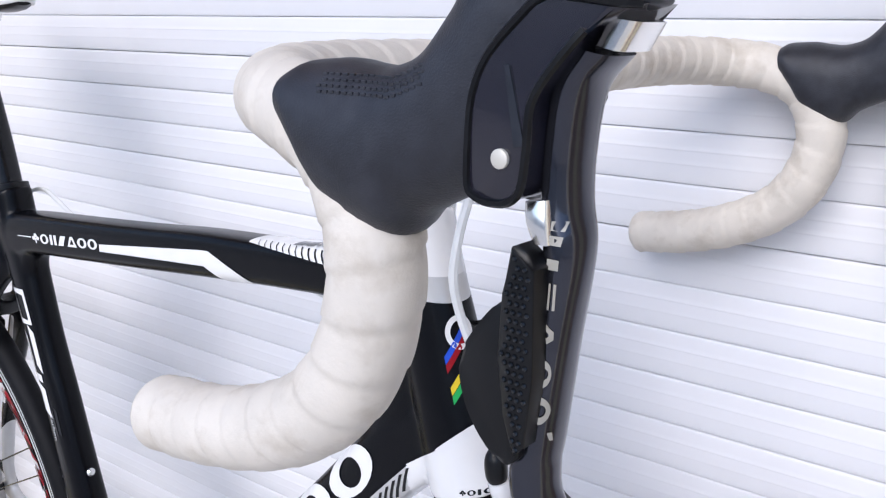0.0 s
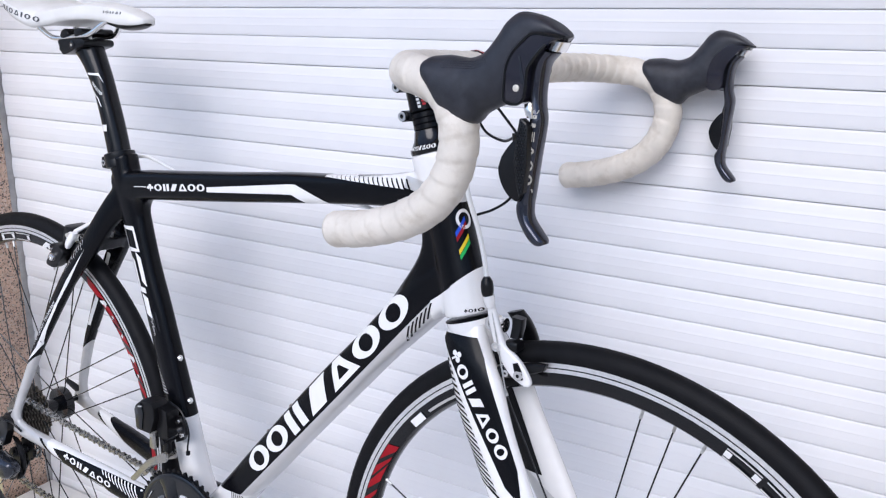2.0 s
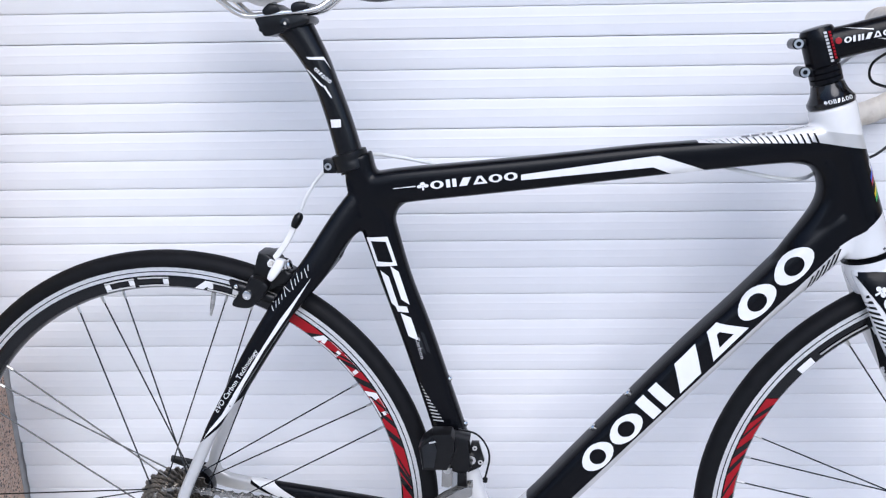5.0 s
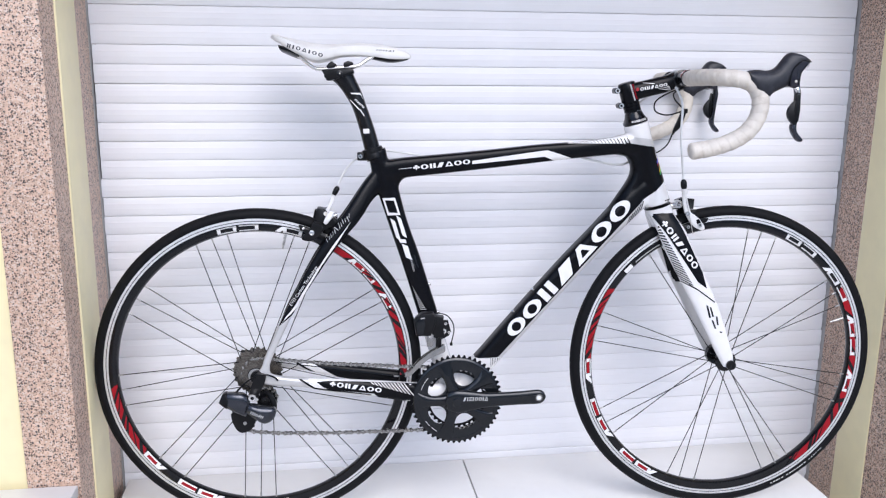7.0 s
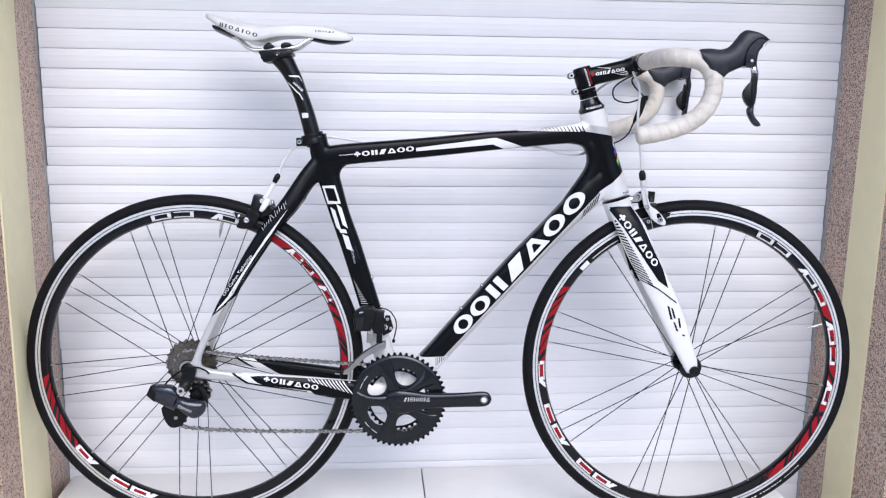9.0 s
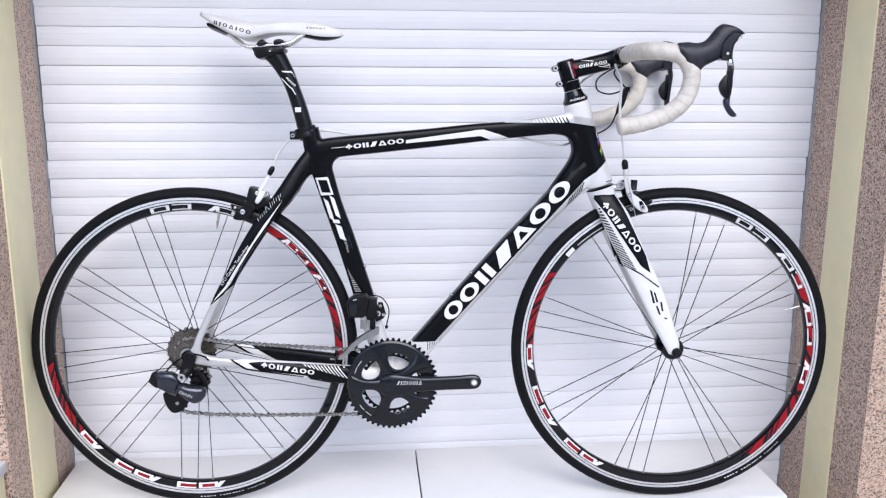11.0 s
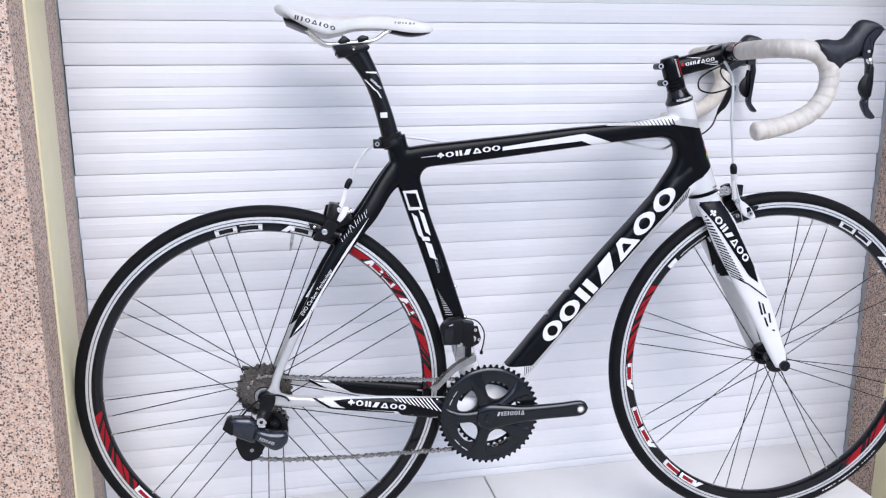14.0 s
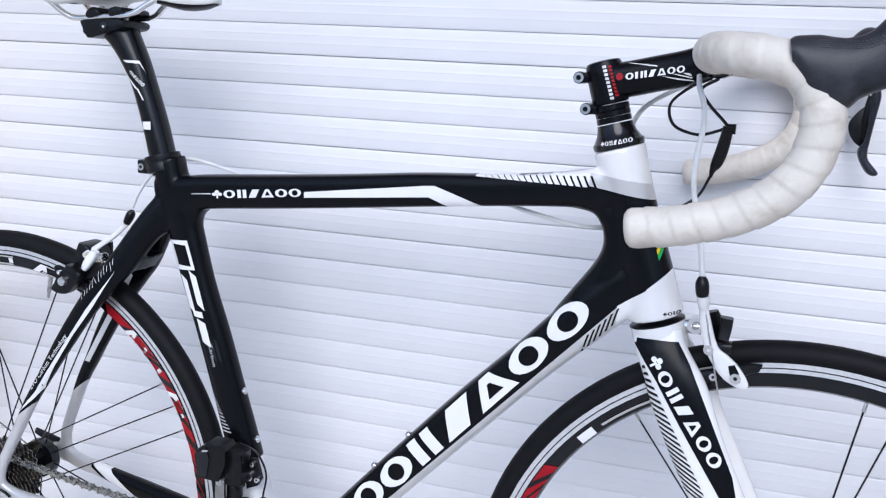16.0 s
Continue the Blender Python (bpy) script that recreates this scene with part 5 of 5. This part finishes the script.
CS = new("cassette")
CS.parent = bike
tagged(CS, "worn steel cassette of ten sprockets")
for k in range(10):
    r = 0.0525 - 0.0029 * k
    teeth = 25 - k if k < 8 else 13 - (k - 8)
    y = -0.0210 - 0.0037 * k
    n = teeth * 4
    part("sprocket", annulus(toothed(0, HUB, r, 0.0042, teeth), circle(0, HUB, r - 0.0105, n), y, y + 0.0017), CASSETTE, CS)
part("lock_ring", lathe([(0.010, -0.0585), (0.0155, -0.0580), (0.0155, -0.0550), (0.010, -0.0550)], 24, (0, 0, HUB)), STEEL, CS)
part("carrier", lathe([(0.026, -0.020), (0.024, -0.04), (0.017, -0.055)], 24, (0, 0, HUB)), PLASTIC, CS)

RD = new("rear_derailleur")
RD.parent = bike
tagged(RD, "dark grey electric rear derailleur hanging below the dropout")
part("hanger", solid(soft([(0.0069, 0.3440), (0.0210, 0.3380), (0.0205, 0.3240), (0.0082, 0.2990), (0.0040, 0.2910), (-0.0105, 0.2900), (-0.0130, 0.2993), (-0.0060, 0.3165), (-0.0020, 0.3370)]), -0.0800, -0.0670, 0.0015), PLASTIC, RD, "black hanger and upper knuckle")
part("mount_bolt", annulus(circle(-0.0035, 0.2970, 0.0078, 18), circle(-0.0035, 0.2970, 0.0034, 18), -0.0960, -0.0740), CHROME, RD, "steel mounting bolt")
part("knuckle", slab([(-0.0690, 0.2860, -0.0630, 0.3040, 0.0085, -0.081), (-0.0600, 0.2760, -0.0520, 0.3065, 0.0120, -0.082), (-0.0440, 0.2670, -0.0360, 0.3060, 0.0130, -0.083), (-0.0300, 0.2595, -0.0215, 0.3035, 0.0125, -0.083), (-0.0195, 0.2550, -0.0110, 0.2920, 0.0110, -0.083), (-0.0160, 0.2600, -0.0100, 0.2800, 0.0080, -0.083)], 26, 6, 3.2), KNUCKLE, RD, "glossy dark grey knuckle", sharp=60)
part("end_cap", slab([(-0.0725, 0.2848, -0.0640, 0.3045, 0.0098, -0.081), (-0.0640, 0.2780, -0.0555, 0.3068, 0.0126, -0.082), (-0.0560, 0.2730, -0.0520, 0.2960, 0.0136, -0.0825)], 20, 3, 4.5), PLASTIC, RD, "black end cap", sharp=40)
motor = part("motor_body", slab([(-0.0185, 0.2655, -0.0120, 0.2830, 0.0100, -0.086), (-0.0080, 0.2570, -0.0020, 0.2815, 0.0130, -0.086), (0.0040, 0.2470, 0.0110, 0.2780, 0.0140, -0.086), (0.0180, 0.2395, 0.0260, 0.2758, 0.0140, -0.085), (0.0310, 0.2430, 0.0385, 0.2735, 0.0125, -0.084), (0.0400, 0.2520, 0.0430, 0.2650, 0.0080, -0.083)], 28, 6, 2.7), KNUCKLE, RD, "glossy dark motor housing", sharp=60)
decal("small_lettering", run((-0.0090, 0.2655), (0.0160, 0.2540), 0.0058, "isiouii", 0.1, 0.25), motor, SILVER, motor, "pale plain shapes", cell=0.003, lift=0.0004)
part("seam", tube([(-0.0190, -0.0960, 0.2660), (-0.0155, -0.0985, 0.2745), (-0.0120, -0.0960, 0.2830)], 0.0010, 6, 3), PLASTIC, RD, "black seam")
part("side_plate", slab([(0.012, 0.306, 0.034, 0.296, 0.004, -0.066), (0.026, 0.286, 0.042, 0.276, 0.004, -0.066), (0.030, 0.262, 0.042, 0.256, 0.004, -0.066)], 12, 4, 2.6), PLASTIC, RD)
part("pulley_hub", annulus(circle(0.0192, 0.2810, 0.0085, 20), circle(0.0192, 0.2810, 0.0030, 20), -0.0700, -0.0520), PLASTIC, RD)
cage = soft([(-0.0540, 0.2490), (-0.0420, 0.2590), (-0.0180, 0.2540), (0.0060, 0.2700), (0.0140, 0.2580), (-0.0020, 0.2330), (-0.0140, 0.2140), (-0.0330, 0.2080), (-0.0450, 0.2180), (-0.0520, 0.2360)])
part("cage", plate(cage, -0.0560, -0.0535), PLASTIC, RD, "black pulley cage")
part("cage", plate(cage, -0.0410, -0.0390), PLASTIC, RD, "black pulley cage")
for x, z in ((0.0205, 0.2790), (-0.0255, 0.2290)):
    part("jockey_wheel", annulus(toothed(x, z, 0.0215, 0.004, 11), circle(x, z, 0.006, 44), -0.0500, -0.0450), PLASTIC, RD, "black toothed pulley")
    part("pulley_bolt", lathe([(0.0, -0.0575), (0.0036, -0.0570), (0.0042, -0.053), (0.0042, -0.042)], 12, (x, 0, z)), STEEL, RD)
part("wire", tube([(0.046, -0.070, 0.3250), (0.040, -0.074, 0.3330), (0.022, -0.078, 0.3400), (-0.004, -0.080, 0.3340), (-0.024, -0.080, 0.3200), (-0.040, -0.080, 0.3030)], 0.0018, 8, 5), PLASTIC, RD, "black wire")


def chain_path():
    """The chain's line: ring, lower run, pulleys, sprocket, upper run."""
    pts = []
    for a in np.linspace(96, -86, 24):
        pts.append((bx + 0.0690 * math.cos(radians(a)), bz + 0.0690 * math.sin(radians(a))))
    pts += [(0.34, 0.1968), (0.25, 0.1962), (0.15, 0.1958), (0.04, 0.1990), (-0.010, 0.2040)]
    for a in np.linspace(-70, -185, 8):
        pts.append((-0.0255 + 0.0215 * math.cos(radians(a)), 0.2290 + 0.0215 * math.sin(radians(a))))
    pts += [(-0.030, 0.256), (0.006, 0.261)]
    for a in np.linspace(-40, 40, 6):
        pts.append((0.0205 + 0.020 * math.cos(radians(a)), 0.2790 + 0.020 * math.sin(radians(a))))
    for a in np.linspace(-60, -275, 16):
        pts.append((0.004 + 0.0335 * math.cos(radians(a)), HUB + 0.0335 * math.sin(radians(a))))
    pts += [(0.06, 0.3590), (0.15, 0.3500), (0.30, 0.3400)]
    return pts


def chain_mesh():
    p = np.array(chain_path() + [chain_path()[0]])
    seg = np.linalg.norm(np.diff(p, axis=0), axis=1)
    dist = np.concatenate([[0], np.cumsum(seg)])
    count = int(dist[-1] / 0.0127) // 2 * 2
    bm = bmesh.new()
    at = lambda d: Vector((np.interp(d, dist, p[:, 0]), np.interp(d, dist, p[:, 1])))
    for k in range(count):
        a, b = at(dist[-1] * k / count), at(dist[-1] * ((k + 1) % count) / count if k + 1 < count else 0.0)
        u = (b - a).normalized()
        v = Vector((-u.y, u.x))
        for y0, y1 in (((-0.0450, -0.0440), (-0.0370, -0.0360)) if k % 2 else ((-0.0428, -0.0420), (-0.0390, -0.0382))):
            out = [a - u * 0.0040, a + v * 0.0040, a + u * 0.0035 + v * 0.0022, b - u * 0.0035 + v * 0.0022, b + v * 0.0040, b + u * 0.0040, b - v * 0.0040, b - u * 0.0035 - v * 0.0022, a + u * 0.0035 - v * 0.0022, a - v * 0.0040]
            skin(bm, [[(q.x, y0, q.y) for q in out], [(q.x, y1, q.y) for q in out]])
        rod((a.x, -0.0456, a.y), (a.x, -0.0354, a.y), 0.0022, 6, bm)
    return bm


part("chain", chain_mesh(), CHAIN, bike, "greasy steel roller chain")

FD = new("front_derailleur")
FD.parent = bike
tagged(FD, "dark grey electric front derailleur on the seat tube")
part("motor_body", solid([(0.3285, 0.4385), (0.3330, 0.4470), (0.3455, 0.4565), (0.3690, 0.4575), (0.3730, 0.4500), (0.3735, 0.4340), (0.3640, 0.4090), (0.3330, 0.4085)], -0.0570, -0.0300, 0.0030), PLASTIC, FD, "black motor housing with bevelled edges", sharp=22)
part("cover", solid([(0.3330, 0.4410), (0.3470, 0.4530), (0.3520, 0.4380), (0.3480, 0.4130), (0.3350, 0.4130)], -0.0590, -0.0560, 0.0012), GREY, FD, "dark grey cover", sharp=22)
part("small_lettering", solid([(0.3420, 0.4480), (0.3500, 0.4500), (0.3503, 0.4480), (0.3424, 0.4460)], -0.0597, -0.0588, 0.0001), SILVER, FD)
part("housing", solid([(0.366, 0.452), (0.392, 0.447), (0.3885, 0.428), (0.3935, 0.4085), (0.3840, 0.3990), (0.3700, 0.4030), (0.3640, 0.4180)], -0.0480, -0.0260, 0.0025), PLASTIC, FD, "black linkage housing", sharp=22)
part("link", solid([(0.3570, 0.4090), (0.3700, 0.4110), (0.3695, 0.3870), (0.3650, 0.3840), (0.3560, 0.3850)], -0.0530, -0.0460, 0.0012), CAGE, FD, "steel link", sharp=22)
part("link", solid([(0.3760, 0.4060), (0.3870, 0.4050), (0.3875, 0.3810), (0.3750, 0.3820)], -0.0450, -0.0380, 0.0012), PLASTIC, FD, "black link", sharp=22)
part("pivot", rod((0.3635, -0.0550, 0.4080), (0.3635, -0.0300, 0.4080), 0.0045, 14), STEEL, FD)
part("pivot", rod((0.3815, -0.0500, 0.3990), (0.3815, -0.0300, 0.3990), 0.0042, 14), PLASTIC, FD)
part("bracket", plate([(0.393, 0.436), (0.402, 0.436), (0.409, 0.411), (0.404, 0.402), (0.388, 0.394), (0.386, 0.412)], -0.031, -0.026), PLASTIC, FD, "black fixing plate")
for x, z, r in ((0.3971, 0.4297, 0.0032), (0.4041, 0.4107, 0.0032), (0.3925, 0.4130, 0.0058)):
    part("bolt", annulus(circle(x, z, r, 14), circle(x, z, r * 0.4, 14), -0.0355, -0.031), CHROME, FD, "steel bolt")
for y in (-0.0530, -0.0360):
    part("cage_plate", solid(soft([(0.3945, 0.3860), (0.3860, 0.3850), (0.3722, 0.3771), (0.3476, 0.3615), (0.3231, 0.3361), (0.3088, 0.3217), (0.3150, 0.3195), (0.3211, 0.3222), (0.3390, 0.3400), (0.3591, 0.3575), (0.3838, 0.3690), (0.3940, 0.3745)]), y - 0.0010, y + 0.0010, 0.0004), CAGE, FD, "polished steel derailleur cage", sharp=30)
part("wire", tube([(0.3764, -0.030, 0.4530), (0.3991, -0.031, 0.4470), (0.4117, -0.031, 0.4313), (0.4152, -0.030, 0.4145), (0.4120, -0.030, 0.396), (0.4097, -0.029, 0.386)], 0.0013, 6, 5), PLASTIC, FD, "thin black wire")
part("grommet", lathe([(0.0, -0.004), (0.0030, -0.003), (0.0034, 0.002), (0.0, 0.004)], 12, (0.4097, -0.028, 0.383), (0, 0, 1)), PLASTIC, FD, "black rubber grommet")


# ---- brakes and cables ----
def caliper(x, z, lean, name, label):
    """A dual-pivot caliper: two arms, pads, release and bolt, near (x, z) the top of the tyre."""
    c = new(name)
    c.parent = bike
    c.matrix_basis = (TURNED if x > 0.7 else Matrix()) @ pose(x, 0, z, 0, lean, 0)
    tagged(c, label)
    return c


fb = caliper(0.908, 0.666, 0, "front_brake", "black and white front brake caliper")
part("arm", slab([(-0.008, 0.040, 0.000, 0.042, 0.0035, -0.034), (-0.005, 0.020, 0.006, 0.022, 0.0040, -0.032), (0.001, -0.002, 0.014, 0.000, 0.0045, -0.030), (0.006, -0.012, 0.024, -0.008, 0.0045, -0.030), (0.014, -0.024, 0.034, -0.016, 0.0045, -0.030), (0.024, -0.034, 0.043, -0.027, 0.0040, -0.030), (0.036, -0.040, 0.047, -0.035, 0.0035, -0.030), (0.042, -0.041, 0.046, -0.039, 0.0025, -0.030)], 16, 5, 3.0), WHITE, fb, "white caliper arm")
part("arm", slab([(-0.008, 0.020, 0.010, 0.026, 0.006, 0.010), (-0.002, 0.008, 0.018, 0.012, 0.008, 0.016), (0.004, -0.010, 0.024, -0.010, 0.007, 0.024), (0.012, -0.034, 0.026, -0.034, 0.005, 0.025)], 16, 5, 2.6), PLASTIC, fb, "black caliper arm")
part("release_block", slab([(0.013, 0.026, 0.026, 0.025, 0.006, -0.014), (0.0135, 0.016, 0.0255, 0.015, 0.006, -0.014), (0.013, 0.004, 0.024, 0.004, 0.006, -0.016)], 14, 3, 5.0), PLASTIC, fb, "black release block")
part("release_clamp", slab([(0.011, 0.001, 0.0115, -0.008, 0.008, -0.022), (0.020, 0.003, 0.020, -0.009, 0.009, -0.022), (0.027, 0.003, 0.027, -0.008, 0.008, -0.022)], 14, 3, 4.0), PLASTIC, fb, "black cable clamp")
part("slot", slab([(0.026, -0.018, 0.032, -0.016, 0.0012, -0.0345), (0.029, -0.028, 0.038, -0.026, 0.0012, -0.0345), (0.034, -0.034, 0.039, -0.033, 0.0012, -0.0345)], 12, 3, 2.4), BLACK, fb, "dark slot in the arm")
part("bolt", annulus(circle(-0.009, 0.0144, 0.0085, 18), circle(-0.009, 0.0144, 0.0045, 18), -0.022, -0.010), CHROME, fb, "steel spring bolt")
part("bolt", lathe([(0.0, -0.016), (0.0070, -0.015), (0.0080, -0.012), (0.0080, 0.008)], 16, (-0.012, 0, 0.008), (1, 0, 0)), CHROME, fb, "steel centre bolt")
part("bolt", annulus(circle(0.034, -0.0290, 0.0052, 14), circle(0.034, -0.0290, 0.0020, 14), -0.0375, -0.0345), CHROME, fb, "steel pad bolt")
part("bolt", annulus(circle(0.006, -0.0042, 0.0050, 14), circle(0.006, -0.0042, 0.0020, 14), -0.0370, -0.0325), CHROME, fb, "steel pivot bolt")
part("pad_holder", slab([(-0.004, -0.033, -0.003, -0.045, 0.004, -0.0190), (0.012, -0.028, 0.014, -0.041, 0.006, -0.0190), (0.040, -0.018, 0.042, -0.030, 0.006, -0.0190), (0.058, -0.016, 0.055, -0.024, 0.004, -0.0190)], 12, 4, 3.5), PLASTIC, fb, "black brake pad holder")
part("pad", block(-0.0035, 0.0035, -0.0235, -0.0155, -0.0450, -0.0370, 0.001), RED, fb, "small red pad tip")
part("bolt", annulus(circle(0.0130, -0.0345, 0.0038, 12), circle(0.0130, -0.0345, 0.0015, 12), -0.0268, -0.0240), CHROME, fb, "small steel bolt")
part("pad_holder", slab([(-0.004, -0.033, -0.003, -0.045, 0.004, 0.0190), (0.058, -0.016, 0.055, -0.024, 0.004, 0.0190)], 12, 3, 3.5), PLASTIC, fb, "black brake pad holder")
part("barrel", tube([(-0.0078, -0.038, 0.069), (-0.0072, -0.038, 0.063), (-0.006, -0.038, 0.053), (-0.005, -0.038, 0.048)], [0.0035, 0.0065, 0.0065, 0.0045], 14, 3), PLASTIC, fb, "black barrel adjuster")
part("barrel_base", tube([(-0.005, -0.038, 0.050), (-0.004, -0.037, 0.044), (-0.003, -0.036, 0.038)], [0.0062, 0.0062, 0.0050], 14, 2), WHITE, fb, "white ferrule")
part("cable_end", rod((-0.002, -0.036, 0.038), (0.020, -0.036, -0.048), 0.0008, 6), STEEL, fb)

rb = caliper(0.142, 0.640, 0, "rear_brake", "black and white rear brake caliper")
part("body", solid(soft([(-0.0110, 0.0370), (0.0030, 0.0340), (0.0106, 0.0270), (0.0176, 0.0164), (0.0300, 0.0106), (0.0240, -0.0045), (0.0030, -0.0060), (-0.0120, -0.0140), (-0.0230, -0.0040), (-0.0180, 0.0100)]), -0.0240, 0.0100, 0.0035), PLASTIC, rb, "black caliper body", sharp=50)
part("arm", solid(soft([(-0.0180, 0.0100), (-0.0060, 0.0060), (0.0040, -0.0030), (-0.0080, -0.0190), (-0.0220, -0.0300), (-0.0420, -0.0275), (-0.0400, -0.0180), (-0.0280, -0.0090)]), -0.0390, -0.0230, 0.0030), PLASTIC, rb, "black caliper arm", sharp=50)
part("arm", slab([(-0.018, 0.030, 0.010, 0.034, 0.008, 0.014), (-0.026, 0.0, 0.0, -0.006, 0.008, 0.024), (-0.034, -0.020, -0.016, -0.024, 0.006, 0.024)], 14, 4, 2.8), PLASTIC, rb, "black caliper arm")
part("arm", slab([(0.0165, 0.0575, 0.0245, 0.0560, 0.0042, 0.0300), (0.0125, 0.0450, 0.0205, 0.0430, 0.0045, 0.0120), (0.0065, 0.0335, 0.0140, 0.0305, 0.0045, -0.0120), (0.0020, 0.0270, 0.0105, 0.0225, 0.0045, -0.0260), (0.0025, 0.0225, 0.0075, 0.0205, 0.0030, -0.0290)], 16, 5, 3.0), WHITE, rb, "white caliper arm")
part("arm", slab([(0.0140, 0.0310, 0.0240, 0.0290, 0.0045, -0.0270), (0.0090, 0.0240, 0.0205, 0.0190, 0.0050, -0.0290), (0.0030, 0.0130, 0.0125, 0.0080, 0.0050, -0.0300), (0.0010, 0.0070, 0.0070, 0.0030, 0.0035, -0.0300)], 16, 5, 3.2), WHITE, rb, "white cable arm")
part("pivot_bolt", lathe([(0.0, -0.0330), (0.0026, -0.0325), (0.0030, -0.0300), (0.0030, -0.0200)], 14, (0.0064, 0, 0.0250)), PIN, rb, "pale pivot bolt")
for k in range(3):
    part("adjuster", lathe([(0.0045, 0.0), (0.0068, 0.0006), (0.0068, 0.0034), (0.0045, 0.0040)], 20, (0.0170 + 0.0042 * k, -0.020, 0.0190 + 0.0010 * k), (1, 0, 0.2)), CHROME, rb, "ribbed steel adjuster")
part("pad_holder", slab([(-0.050, 0.002, -0.046, -0.010, 0.006, -0.0195), (-0.030, -0.004, -0.028, -0.018, 0.006, -0.0195), (0.006, -0.018, 0.004, -0.030, 0.005, -0.0195)], 12, 3, 3.5), PLASTIC, rb, "black brake pad holder")
part("pad_holder", slab([(-0.050, 0.002, -0.046, -0.010, 0.006, 0.0195), (0.006, -0.018, 0.004, -0.030, 0.005, 0.0195)], 12, 3, 3.5), PLASTIC, rb, "black brake pad holder")
for x, z, r, y in ((-0.0220, -0.0120, 0.0062, -0.0440), (-0.0400, -0.0050, 0.0030, -0.0290)):
    part("bolt", lathe([(0.0, y + 0.0010), (r * 0.45, y + 0.0010), (r * 0.5, y), (r * 0.85, y + 0.0003), (r, y + 0.0020), (r, y + 0.016)], 16, (x, 0, z)), CHROME, rb, "steel bolt")
part("barrel", tube([(0.0305, 0.0310, 0.0760), (0.0285, 0.0310, 0.0715), (0.0245, 0.0305, 0.0640), (0.0215, 0.0300, 0.0580)], [0.003, 0.0058, 0.0058, 0.0045], 14, 3), PLASTIC, rb, "black barrel adjuster")

part("brake_cable", tube([(0.1735, 0.030, 0.720), (0.184, 0.031, 0.742), (0.202, 0.033, 0.766), (0.228, 0.033, 0.784), (0.262, 0.030, 0.7915), (0.300, 0.022, 0.7890), (0.350, 0.012, 0.7810), (0.385, 0.006, 0.774)], 0.0023, 8, 6), WHITE_HOUSING, bike, "white brake cable housing")
STEER[0] = TURNED
part("brake_cable", tube([(0.9000, -0.038, 0.736), (0.8970, -0.040, 0.756), (0.8918, -0.045, 0.785), (0.8850, -0.053, 0.815), (0.8828, -0.057, 0.837), (0.8840, -0.054, 0.860), (0.8862, -0.049, 0.881), (0.8840, -0.046, 0.900), (0.8780, -0.040, 0.916), (0.8760, -0.030, 0.926)], 0.0026, 8, 6), WHITE_HOUSING, bike, "white front brake cable housing")
STEER[0] = None
part("brake_cable", tube([(0.884, 0.060, 0.926), (0.850, 0.046, 0.912), (0.815, 0.038, 0.885), (0.806, 0.037, 0.840), (0.812, 0.034, 0.795), (0.800, 0.028, 0.768), (0.770, 0.018, 0.762), (0.715, 0.012, 0.772), (0.68, 0.008, 0.781)], 0.0025, 8, 6), WHITE_HOUSING, bike, "white rear brake cable housing")
STEER[0] = BARS
part("shift_wire", tube([(0.888, -0.030, 0.924), (0.868, -0.012, 0.915), (0.848, 0.012, 0.897), (0.852, 0.024, 0.876), (0.876, 0.022, 0.868), (0.897, 0.008, 0.874), (0.906, 0.002, 0.879)], 0.0016, 6, 6), PLASTIC, bike, "thin black shift wire")
part("shift_wire", tube([(0.894, -0.024, 0.924), (0.879, -0.010, 0.914), (0.886, 0.0, 0.900), (0.900, 0.0, 0.886), (0.907, 0.0, 0.879)], 0.0016, 6, 6), PLASTIC, bike, "thin black shift wire")
part("shift_wire", tube([(0.893, 0.030, 0.826), (0.884, 0.028, 0.806), (0.868, 0.022, 0.793), (0.852, 0.016, 0.786), (0.842, 0.014, 0.782)], 0.0016, 6, 6), PLASTIC, bike, "thin black shift wire")
box = part("junction_box", slab([(0.902, 0.880, 0.912, 0.878, 0.0045, 0.000), (0.897, 0.858, 0.909, 0.855, 0.0050, 0.012), (0.893, 0.842, 0.904, 0.839, 0.0045, 0.020), (0.892, 0.834, 0.898, 0.832, 0.0030, 0.025), (0.892, 0.826, 0.895, 0.825, 0.0020, 0.030)], 14, 4, 4.0), PLASTIC, bike, "black junction box on the wires")
part("plug", slab([(0.906, 0.882, 0.914, 0.882, 0.0040, 0.000), (0.905, 0.874, 0.914, 0.872, 0.0045, 0.002)], 12, 3, 4.0), PLASTIC, box)
